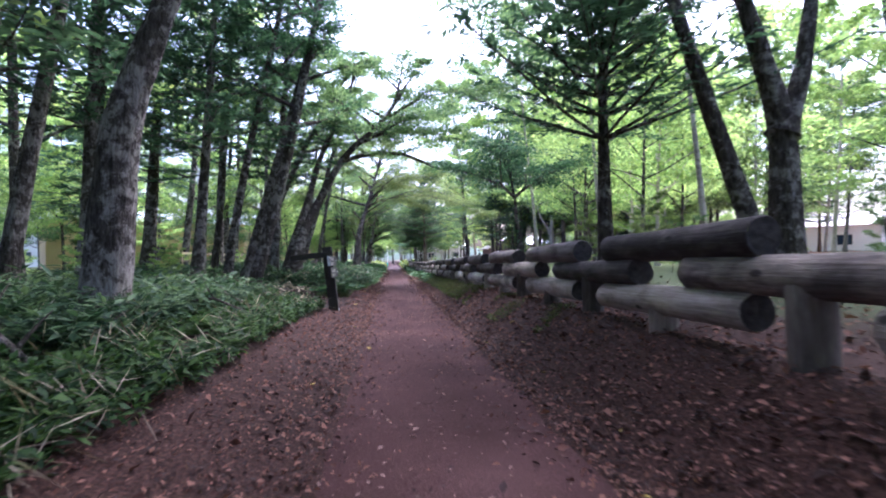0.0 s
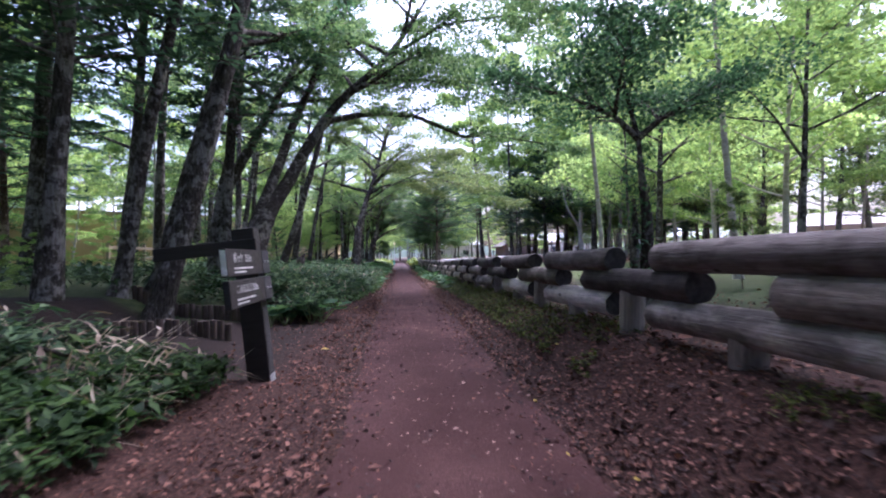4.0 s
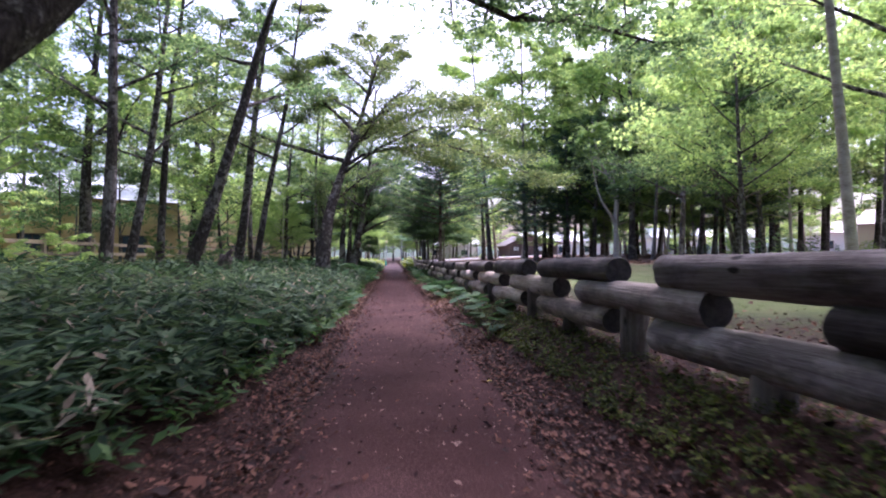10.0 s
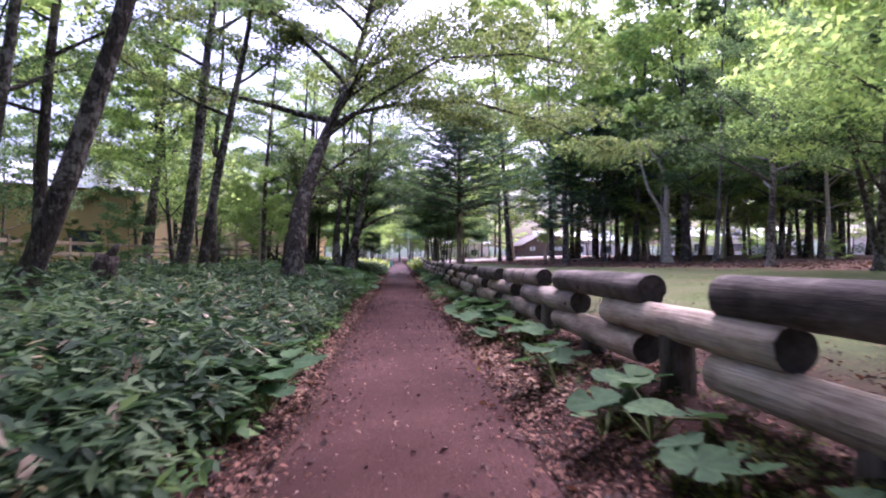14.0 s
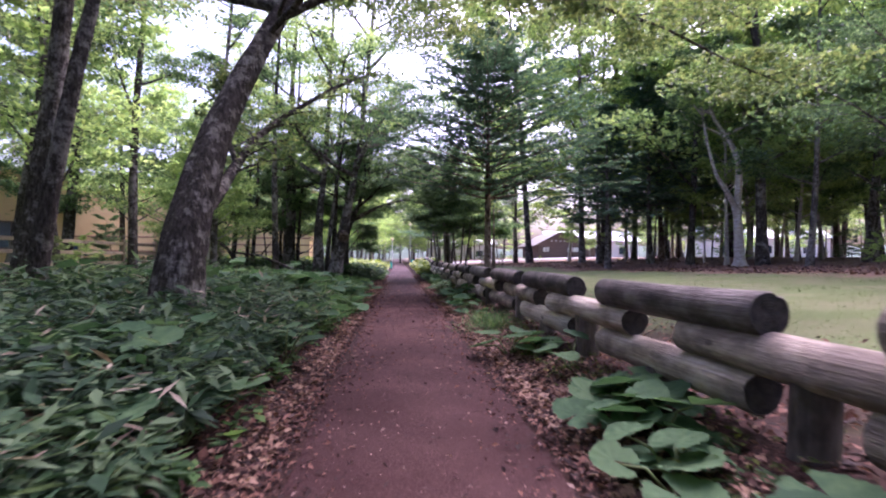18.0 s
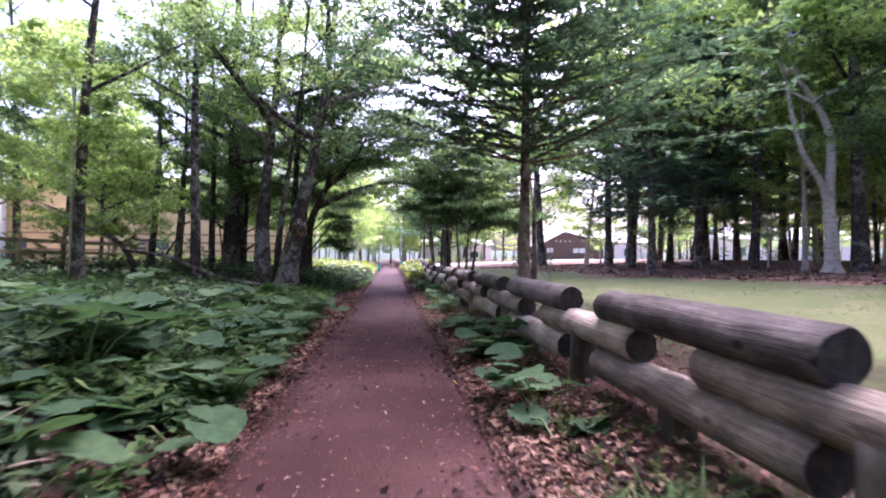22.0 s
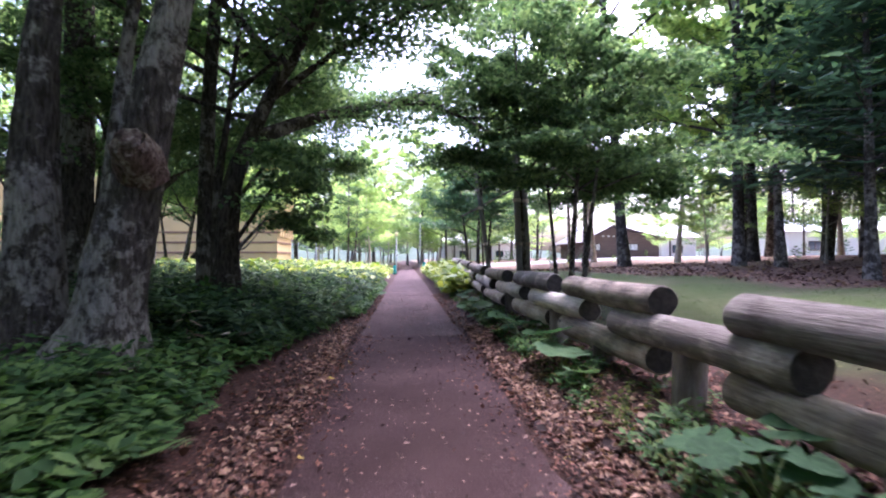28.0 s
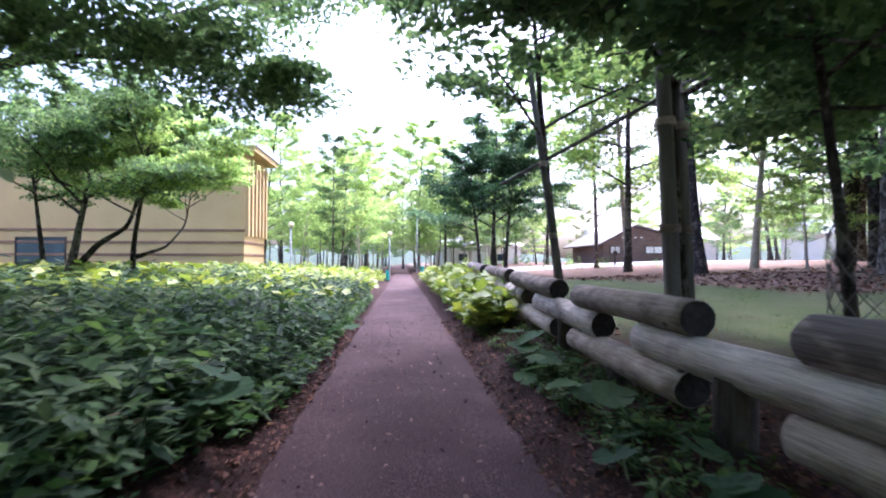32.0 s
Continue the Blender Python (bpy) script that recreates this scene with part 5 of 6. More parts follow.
    # round the far end
    scatter(34, -18, -1.6, 94, 145, 2.2, ("light", "maple", "maple"), 0.6, 0.95, lambda x, y: x > -7.5 or y > 92)
    scatter(28, 2.0, 18, 110, 150, 2.4, ("light", "maple", "green"), 0.7, 1.0)
    scatter(16, 23, 62, 92, 112, 2.4, ("sapling", "maple"), 0.35, 0.6)
    scatter(8, 2.5, 12, 96, 108, 2.0, ("sapling",), 0.5, 0.8)
    scatter(14, -70, -34, 70, 150, 6, ("lite",), 0.9, 1.2)
    scatter(24, 44, 90, 30, 150, 5, ("lite",), 0.9, 1.2)
    scatter(22, 18, 110, 116, 210, 5, ("lite",), 0.45, 0.8)
    scatter(16, -14, 16, 155, 200, 4, ("lite",), 0.9, 1.3)


build_woods()


# ---- undergrowth ----
def left_edge(y):
    """Where the undergrowth on the left begins."""
    pts = ((0, -1.6), (6, -1.6), (10, -1.6), (12.8, -1.5), (18.4, -1.45), (22, -1.12), (27, -0.85), (33, -0.9), (37, -1.05), (43, -0.8), (47, -1.0), (52, -1.35), (55, -1.1), (58, -0.85), (70, -0.85))
    return float(np.interp(y, [p[0] for p in pts], [p[1] for p in pts]))


def in_clearing(x, y):
    return 13.0 < y < (17.3 if x > -2.25 else 18.3) and -4.9 < x < 0


def ground_many(x, y):
    return np.array([ground_z(a, b) for a, b in zip(x, y)])


def clumps(name, label, category, spots, r, leaves_per, height, length, width, material, spread=0.6, tilt=0.5, fold=0.18):
    """Clumps of leaves that arch outwards from a short stem, joined into one mesh."""
    n = len(spots)
    x, y, s = np.array(spots).T
    z = ground_many(x, y)
    h = height * s * r.uniform(0.7, 1.2, n)
    c, nn, al, ln, wd = [], [], [], [], []
    for k in range(leaves_per):
        a = r.uniform(0, 2 * np.pi, n)
        out = np.stack([np.cos(a), np.sin(a), np.zeros(n)], 1)
        L = length * s * r.uniform(0.65, 1.25, n)
        hz = h * r.uniform(0.45, 1.0, n)
        drop = r.uniform(-0.5, 0.45, n) * tilt * 2
        d = out + np.stack([np.zeros(n), np.zeros(n), drop], 1)
        d /= np.linalg.norm(d, axis=1)[:, None]
        c.append(np.stack([x, y, z + hz], 1) + d * (L * spread)[:, None])
        nn.append(np.stack([-out[:, 0] * drop, -out[:, 1] * drop, np.ones(n)], 1) + r.normal(size=(n, 3)) * 0.25)
        al.append(d)
        ln.append(L)
        wd.append(L * width * r.uniform(0.8, 1.2, n))
    v, f = cards(*(np.concatenate(q) for q in (c, nn, al, ln, wd)), fold)
    return tagged(quick_mesh(name, v, f, material), label, category, kind="stuff")


def ferns(name, label, spots, r, material="herb", fronds=7, pinnae=13):
    """Ferns: fronds that arch out of a crown, each with two rows of tapering leaflets."""
    c, nn, al, ln, wd = [], [], [], [], []
    for x, y, s in spots:
        z = ground_z(x, y)
        for k in range(fronds):
            a = r.uniform(0, 2 * np.pi)
            L = s * r.uniform(0.3, 0.55)
            out = np.array([np.cos(a), np.sin(a), 0.0])
            side = np.array([-np.sin(a), np.cos(a), 0.0])
            u = np.linspace(0.12, 1.0, pinnae)
            rise = L * 0.75 * (u - 0.62 * u * u)
            p = np.array([x, y, z + 0.03]) + out * (L * u)[:, None] * 0.9 + np.array([0, 0, 1.0]) * rise[:, None]
            w = L * 0.34 * np.sin(np.pi * (0.12 + 0.86 * u)) + 0.012
            for sg in (-1, 1):
                d = side * sg + out * 0.35 + np.array([0, 0, -0.18])
                c.append(p + d * (w * 0.5)[:, None])
                al.append(np.repeat(d[None], pinnae, 0))
                nn.append(np.repeat((np.array([0, 0, 1.0]) - out * 0.25)[None], pinnae, 0) + r.normal(size=(pinnae, 3)) * 0.1)
                ln.append(w * 1.1)
                wd.append(np.full(pinnae, L * 0.075))
    v, f = cards(*(np.concatenate(q) for q in (c, nn, al, ln, wd)), 0.06)
    return tagged(quick_mesh(name, v, f, material), label, "ferns", kind="stuff")


def build_undergrowth():
    r = np.random.default_rng(5)

    def spots(n, y0, y1, x_of, keep=lambda x, y: True, s=(0.75, 1.2)):
        out = []
        while len(out) < n:
            y = r.uniform(y0, y1)
            x = x_of(y)
            if keep(x, y) and not in_clearing(x, y):
                out.append((x, y, r.uniform(*s)))
        return out

    def patchy(x, y, level):
        return noise.noise(Vector((x * 1.6, y * 1.1, 8))) > level

    near = lambda y: left_edge(y) - 0.12 - abs(r.normal()) * 1.3
    # bamboo grass on the left bank
    clumps("bamboo_grass", "dense dark green bamboo grass covering the bank beside the path", "bamboo grass", spots(5300, 17.5, 40, near) + spots(350, 40, 47, lambda y: left_edge(y) - 1.2 - abs(r.normal()) * 1.6) + spots(4600, 52.5, 72, near) + spots(900, 6, 13, lambda y: -2.6 - abs(r.normal())), r, 11, 0.42, 0.15, 0.3, "sasa", tilt=0.42)
    clumps("bamboo_grass", "bamboo grass spreading back under the trees", "bamboo grass", spots(2600, 18, 74, lambda y: r.uniform(-11, -3.6), lambda x, y: not 41 < y < 52) + spots(900, -4, 14, lambda y: r.uniform(-10, -3.4)), r, 8, 0.48, 0.26, 0.24, "sasa", tilt=0.42)
    clumps("dry_bamboo_grass", "dry brown bamboo grass leaves among the green ones", "dry leaves", spots(800, 17.6, 40, near) + spots(60, 52, 60, near) + spots(40, 12, 13, near), r, 4, 0.42, 0.15, 0.22, "dry_sasa", tilt=0.9)
    # nettles, ferns and low herbs
    clumps("low_herbs", "low green herbs and ferns beside the path", "herbs", spots(2800, 41, 57, lambda y: left_edge(y) - 0.05 - abs(r.normal()) * 0.8) + spots(1800, 41, 53, lambda y: r.uniform(-8, -1.6)) + spots(500, 18.4, 42, lambda y: left_edge(y) + 0.05 - abs(r.normal()) * 0.25) + spots(900, 57, 70, lambda y: left_edge(y) + 0.08 - abs(r.normal()) * 0.2), r, 7, 0.2, 0.1, 0.55, "herb", fold=0.1)
    first = lambda y: left_edge(y) - 0.05 - abs(r.normal()) * 0.8
    clumps("low_herbs", "nettles and herbs on the bank, coloured darker for its shade", "herbs", spots(2600, -3, 13, first, lambda x, y: patchy(x, y, -0.35)) + spots(1500, -3, 13, lambda y: r.uniform(-7, -2.4)), r, 9, 0.2, 0.095, 0.42, "shade_toned_herb", tilt=0.7, fold=0.12)
    clumps("low_herbs", "broad-leaved green herbs standing among the bamboo grass", "herbs", spots(1100, 52.5, 64, near), r, 8, 0.44, 0.12, 0.6, "herb", tilt=0.5, fold=0.1)
    ferns("ferns", "arching green fern fronds on the shaded bank", spots(300, 41, 51, lambda y: left_edge(y) - 0.1 - abs(r.normal()) * 1.4, s=(0.5, 0.85)) + spots(160, 43, 51, lambda y: r.uniform(-6, -2.2)), r)
    ferns("ferns", "low ferns among the nettles, coloured darker for the bank's shade", spots(220, -2, 13, lambda y: left_edge(y) - 0.25 - abs(r.normal()) * 0.9, s=(0.5, 0.85)), r, "shade_toned_herb")
    clumps("dead_stalks", "dry brown stalks and twigs among the herbs", "twigs", spots(260, -2, 13, first), r, 4, 0.25, 0.3, 0.035, "dry_sasa", tilt=1.1)
    # under the fence
    right = lambda y: 1.32 + abs(r.normal()) * 0.42
    clumps("low_herbs", "low herbs and moss growing under the log fence", "herbs", spots(3400, 12.5, 27, right, lambda x, y: x < 2.6 and patchy(x, y, -0.7 + 0.35 * max(0.0, 14.2 - y)), (0.5, 1.1)) + spots(420, 7, 13, right, lambda x, y: x < 2.3 and patchy(x, y, 0.2), (0.4, 0.8)) + spots(1300, 27, 52, right, lambda x, y: x < 2.4) + spots(900, 52, 66, right, lambda x, y: x < 2.4), r, 8, 0.09, 0.045, 0.55, "moss_herb", fold=0.1)
    clumps("low_herbs", "fresh green herbs and grass under the log fence", "herbs", spots(900, 48.5, 62, lambda y: 1.3 + abs(r.normal()) * 0.4, lambda x, y: x < 2.5 and patchy(x, y, -0.1), (0.6, 1.1)), r, 8, 0.12, 0.085, 0.4, "herb", fold=0.1)
    clumps("grass_tufts", "tufts of bright green grass beside the path", "grass", spots(90, 38.4, 39.8, lambda y: 1.4 + 0.14 * r.normal()), r, 12, 0.1, 0.19, 0.06, "herb", tilt=1.2)
    clumps("lawn_grass", "short trodden grass of the lawn beyond the fence", "grass", spots(9000, 22, 74, lambda y: r.uniform(3.4, 14), lambda x, y: noise.noise(Vector((x * 0.5, y * 0.35, 3))) > -0.25 and x + 0.32 * y < 28.6, (0.5, 1.1)), r, 7, 0.05, 0.06, 0.1, "lawn_grass", tilt=0.9)
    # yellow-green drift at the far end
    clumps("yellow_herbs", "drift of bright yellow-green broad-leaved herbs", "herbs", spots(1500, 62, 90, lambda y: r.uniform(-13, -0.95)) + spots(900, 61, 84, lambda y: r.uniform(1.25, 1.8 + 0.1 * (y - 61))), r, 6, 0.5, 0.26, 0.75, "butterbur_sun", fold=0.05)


build_undergrowth()


def leaf_disc(rng, R):
    """A kidney-shaped butterbur leaf: a deep notch down to the stalk, ribs as shallow folds, a wavy, toothed and bitten rim."""
    n = 34
    gap = rng.uniform(0.1, 0.3)
    ph = rng.uniform(0, 6.28)
    bites = [rng.randrange(3, n - 3) for _ in range(rng.randrange(0, 4))]
    v = [(0, 0, -0.05 * R)]
    for q in (0.35, 0.72, 1.0):
        for k in range(n + 1):
            a = -math.pi + gap + (2 * math.pi - 2 * gap) * k / n
            out = R * (0.88 + 0.12 * abs(math.sin(a)) + 0.05 * math.sin(3 * a + ph))
            if q == 1.0:
                out *= 1 + (0.03 if k % 2 else -0.025) + rng.uniform(-0.02, 0.02) - (rng.uniform(0.12, 0.3) if k in bites else 0) - (0.12 if k in (0, n) else 0)
            z = R * (0.13 * q * q * (0.5 + 0.5 * math.cos(2 * a)) - 0.05 * (1 - q) + 0.022 * q * math.cos(9 * a) + 0.07 * q * q * math.sin(2 * a + ph))
            v.append((out * q * math.cos(a), out * q * math.sin(a), z + (rng.uniform(-0.02, 0.02) * R if q == 1 else 0)))
    w = n + 1
    f = [(0, 1 + k, 2 + k) for k in range(n)]
    f += [(1 + j * w + k, 1 + (j + 1) * w + k, 2 + (j + 1) * w + k, 2 + j * w + k) for j in (0, 1) for k in range(n)]
    return v, f


def build_butterbur():
    rng = random.Random(12)
    discs = [bpy.data.meshes.new("leaf") for _ in range(9)]
    for me in discs:
        v, f = leaf_disc(rng, 1.0)
        me.from_pydata(v, [], f)
        me.materials.append(M["butterbur"])
        me.polygons.foreach_set("use_smooth", [True] * len(f))
    group = "butterbur plants along the path"

    def plant_one(x, y, n, R, h, wide=0.3):
        z = ground_z(x, y)
        p = empty("butterbur_plant", pose(x, y, z - 0.02), "butterbur with large round notched green leaves on stalks", "plant", group)
        for k in range(n):
            a = rng.uniform(0, 6.283)
            d = rng.uniform(0.06, wide) * (1 if n > 1 else 0.3)
            hh = h * rng.uniform(0.5, 1.1)
            tip = Vector((d * math.cos(a), d * math.sin(a), hh))
            w = Wood()
            w.tube([(0, 0, 0), tuple(tip * 0.5 + Vector((0, 0, 0.06))), tuple(tip + Vector((0, 0, -0.02)))], [0.009, 0.008, 0.006], 5)
            w.done("stalk", "stalk", p)
            lf = new("leaf", discs[rng.randrange(9)])
            lf.parent = p
            s = R * rng.uniform(0.55, 1.2)
            lf.matrix_basis = Matrix.Translation(tip) @ pose(0, 0, 0, rng.uniform(-17, 17), rng.uniform(-17, 17), rng.uniform(0, 360)) @ Matrix.Diagonal((s, s, s, 1))

    reach = {"r": 0.17, "l": 0.17, "L": 0.22, "L0": 0.15}
    for y0, y1, n, side in ((16.9, 17.6, 4, "L0"), (17.5, 19.4, 6, "l"), (22, 30, 14, "l"), (24, 28, 5, "r"), (26, 31, 8, "r"), (30.8, 34.8, 15, "r"), (33.5, 37.0, 12, "l"), (35.6, 37.5, 3, "r"), (37.5, 46.0, 36, "l"), (40.4, 44, 9, "r"), (43.5, 46.5, 8, "r"),
                            (38, 43.5, 26, "L"), (46, 49, 6, "l"), (47, 50, 4, "r"), (53.5, 55.6, 3, "r"), (57, 60, 5, "r"), (54.6, 61.5, 8, "l")):
        for k in range(n):
            y = rng.uniform(y0, y1)
            x = left_edge(y) - rng.uniform(0.0, 0.5) - (rng.random() < 0.5) * rng.uniform(0, 1.6) if side == "l" else rng.uniform(-2.35, -1.85) if side == "L0" else left_edge(y) - rng.uniform(0.5, 3.2) if side == "L" else rng.uniform(1.25, 1.66)
            h = {"r": rng.uniform(0.16, 0.34), "l": rng.uniform(0.28, 0.5), "L": rng.uniform(0.45, 0.72), "L0": rng.uniform(0.28, 0.4)}[side]
            plant_one(x, y, rng.randint(3, 6), reach[side] * (0.8 if side == "r" and y < 30 else 1.0), h, 0.44 if side in "lL" else 0.34)
    # a few big single leaves by the fence
    for x, y, R, h in ((1.52, 51.45, 0.22, 0.28), (1.5, 51.95, 0.27, 0.3), (1.55, 52.4, 0.22, 0.4), (1.35, 49.5, 0.2, 0.26), (1.32, 56.25, 0.17, 0.2), (1.6, 56.1, 0.15, 0.18), (1.5, 56.6, 0.13, 0.16)):
        plant_one(x, y, 1, R, h)


build_butterbur()


def build_litter():
    r = np.random.default_rng(9)

    def scatter(name, label, n, xs, ys, size, mat):
        x, y = xs, ys
        z = ground_many(x, y) + 0.012 + r.uniform(0, 0.02, n)
        onpath = np.abs(x - 0.18) < 0.85
        z = np.where(onpath, 0.012 + 0.018 * (1 - ((x - 0.18) / 0.8) ** 2).clip(0, 1) + 0.006, z)
        nn = r.normal(size=(n, 3)) * 0.35 + [0, 0, 1]
        s = size * np.exp(r.normal(size=n) * 0.38)
        v, f = cards(np.stack([x, y, z], 1), nn, r.normal(size=(n, 3)), s, s * r.uniform(0.45, 0.75, n), 0.2)
        tagged(quick_mesh(name, v, f, mat), label, "leaves", kind="stuff")

    n = 125000
    y = r.uniform(1, 64, n)
    side = r.random(n) < 0.45
    early = (y < 19) & (r.random(n) < 0.75)
    x = np.where(side, np.where(early, r.uniform(-2.3, -0.6, n), -0.6 - np.abs(r.normal(size=n)) * 0.34), np.where(early, r.uniform(0.9, 2.0, n), 0.92 + np.abs(r.normal(size=n)) * 0.44))
    keep = (~((x < -1.25) & (y > 12.9) & (y < 17.6)) | (r.random(n) < 0.5)) & ((y < 53) | (r.random(n) < 0.45))
    x, y = x[keep], y[keep]
    n = len(x)
    scatter("fallen_leaves", "brown and reddish fallen leaves drifted along both path edges", n, x, y, 0.031, "litter")
    # thinning out over the edges of the asphalt
    n = 11000
    y = r.uniform(1, 55, n)
    x = np.where(r.random(n) < 0.5, -0.62 + np.abs(r.normal(size=n)) * 0.2, 0.95 - np.abs(r.normal(size=n)) * 0.2)
    scatter("fallen_leaves", "broken brown leaves thinning out over the asphalt's edges", n, x, y, 0.03, "litter")
    n = 6000
    scatter("leaf_crumbs", "fine pale leaf crumbs and grit on the path", n, r.uniform(-0.68, 1.02, n), r.uniform(1, 66, n), 0.018, "flakes")
    n = 3600
    scatter("fallen_leaves", "scattered brown fallen leaves lying on the asphalt", n, r.uniform(-0.6, 0.95, n), r.uniform(1, 64, n), 0.028, "flakes")
    n = 30000
    y = r.uniform(1, 62, n)
    scatter("fallen_leaves", "brown leaf litter beyond the log fence", n, 1.9 + np.abs(r.normal(size=n)) * np.interp(y, [10, 24, 46, 52], [1.5, 1.15, 1.15, 0.5]), y, 0.042, "litter")
    n = 34000
    y = r.uniform(28, 56, n)
    scatter("fallen_leaves", "tan and brown fallen leaves drifted below the fence", n, np.where(r.random(n) < 0.72, 1.02 + np.abs(r.normal(size=n)) * 0.36, -0.68 - np.abs(r.normal(size=n)) * 0.2), y, 0.045, "litter_tan")
    n = 14000
    y = r.uniform(26, 72, n)
    x = 28.4 - 0.32 * y + np.abs(r.normal(size=n)) * 5
    scatter("fallen_leaves", "reddish brown fallen leaves lying under the grove", n, x, y, 0.1, "litter_tan")
    n = 90
    scatter("yellow_leaves", "single yellow fallen leaves on the path edge", n, np.where(r.random(n) < 0.5, r.uniform(-1.2, -0.4, n), r.uniform(0.8, 1.5, n)), r.uniform(3, 60, n), 0.06, "litter_yellow")


build_litter()


# ---- guide post with pointing boards ----
def text_plate(body, size, m, parent, material):
    c = bpy.data.curves.new("lettering", "FONT")
    c.body, c.size, c.extrude = body, size, 0.001
    c.materials.append(M[material])
    o = new("lettering", c)
    o.parent, o.matrix_basis = parent, m
    return o


def build_sign():
    """Square guide post, leaning a little: a pointer across its head and two long boards facing the path."""
    sx, sy = -1.42, 13.3
    sign = empty("guide_post", pose(sx, sy, ground_z(sx, sy) - 0.03, 0, -6, 0), "dark wooden guide post with pointing boards and pale lettering", "signpost")
    block("post", (-0.1, 0.1, -0.1, 0.1, 0, 1.46), "sign_wood", sign, 0.008)
    block("post_side", (0.1005, 0.104, -0.085, 0.085, 0.1, 0.72), "sign_side", sign, 0.001, "paler right side of the post")
    block("foot_patch", (0.1005, 0.105, -0.09, 0.09, 0.0, 0.1), "metal_grey", sign, 0.001, "grey metal shoe of the post")
    block("pointer_board", (-0.78, 0.12, -0.14, -0.105, 1.24, 1.36), "sign_wood", sign, 0.008, "pointer across the head of the post")
    for z, words, size in ((1.14, "ポッケ  250m", 0.085), (0.9, "こみち入口 250m", 0.08)):
        b = block("board", (0.105, 0.155, -1.1, 0.12, z - 0.105, z + 0.105), "sign_wood", sign, 0.006, "long dark board lettered in white")
        block("board_end", (0.1555, 0.159, -0.13, 0.115, z - 0.1, z + 0.1), "sign_side", b, 0.001, "greyed bare end of the board")
        block("near_end", (0.11, 0.15, -1.104, -1.1005, z - 0.095, z + 0.095), "paper" if z > 1 else "sign_side", b, 0, "pale end of the board")
        text_plate(words, size, pose(0.157, -0.95, z + 0.005, 90, 0, 90), b, "letter")
        for w, dz in ((0.5, -0.045), (0.3, -0.075)):
            block("small_print", (0.1555, 0.158, -0.95, -0.95 + w, z + dz - 0.007, z + dz + 0.007), "letter", b)
        for y in (-0.05, 0.05):
            bm = bmesh.new()
            bmesh.ops.create_cone(bm, cap_ends=True, segments=10, radius1=0.012, radius2=0.01, depth=0.012, matrix=pose(0.162, y, z, 0, 90, 0))
            part("bolt", bm, "metal_grey", b)


build_sign()


# ---- stake edging round the clearing ----
def build_edging():
    rng = random.Random(3)
    group = "stake edging round the clearing"

    def run(x0, y0, x1, y1, h, label):
        n = max(2, int(math.hypot(x1 - x0, y1 - y0) / 0.105))
        row = empty("stake_edging", pose(x0, y0, 0), label, "edging", group)
        for k in range(n):
            u = k / (n - 1)
            x, y = (x1 - x0) * u, (y1 - y0) * u
            bm = bmesh.new()
            hh = h * rng.uniform(0.9, 1.1)
            g = ground_z(x0 + x, y0 + y)
            bmesh.ops.create_cone(bm, cap_ends=True, segments=10, radius1=0.05, radius2=0.046, depth=hh + 0.15, matrix=pose(x + rng.uniform(-0.008, 0.008), y, g + (hh - 0.15) / 2, rng.uniform(-3, 3), rng.uniform(-3, 3), 0))
            part("stake", bm, "timber", row)
        return row

    run(-5.0, 18.35, -2.25, 17.95, 0.26, "row of short dark timber stakes holding back the bank")
    run(-2.25, 17.9, -2.3, 16.2, 0.06, "low worn timber edging at ground level")
    run(-2.45, 15.6, -2.95, 15.95, 0.24, "short row of upright round timber stakes")
    run(-2.95, 16.05, -4.4, 16.1, 0.22, "short row of upright round timber stakes")


build_edging()


def tree_stump():
    e = empty("tree_stump", pose(-4.8, 33.4, ground_z(-4.8, 33.4) - 0.05), "short dark broken tree stump among bamboo grass", "stump")
    w = Wood()
    w.tube([(0, 0, 0), (0.02, 0, 0.3), (0.05, 0.0, 0.6), (0.1, 0, 0.8)], [0.26, 0.2, 0.19, 0.17], 14, random.Random(6), 0.25, lobes=0.1)
    w.tube([(0.1, 0, 0.75), (0.2, 0.02, 0.9), (0.24, 0.02, 0.98)], [0.09, 0.07, 0.03], 9, random.Random(7), 0.3)
    w.done("stump", "bark_dark", e)


tree_stump()


def dead_branch(x, y, pts, r, seed):
    e = empty("dead_branch", pose(x, y, ground_z(x, y)), "grey crooked dead branch lying among the herbs", "branch", "dead branches on the bank")
    w = Wood()
    rng = random.Random(seed)
    n = len(pts)
    w.tube(pts, [r * (1 - 0.6 * k / (n - 1)) for k in range(n)], 8, rng, 0.15)
    for k in range(1, n - 1):
        q = bend(pts[k], (rng.uniform(-1, 1), rng.uniform(-1, 1), 0.7), 0.35, 3, rng)
        w.tube(q, [r * 0.45, r * 0.35, r * 0.22, r * 0.1], 6)
    w.done("wood", "bark_dark", e)


dead_branch(-3.1, 5.6, [(-0.9, 0, 0.45), (-0.4, 0.05, 0.5), (0, 0.1, 0.42), (0.25, 0.1, 0.2), (0.4, 0.15, 0.02)], 0.05, 1)
dead_branch(-3.0, 6.8, [(-1.2, 0.3, 0.3), (-0.5, 0.1, 0.26), (0.1, 0, 0.2), (0.7, -0.2, 0.06)], 0.035, 2)
dead_branch(-2.8, 8.6, [(-0.8, -0.3, 0.1), (-0.2, 0, 0.3), (0.3, 0.2, 0.34), (0.8, 0.3, 0.1)], 0.03, 3)
dead_branch(-3.4, 10.2, [(-0.6, 0.3, 0.2), (0, 0, 0.4), (0.6, 0.1, 0.3), (1.1, 0, 0.05)], 0.035, 4)
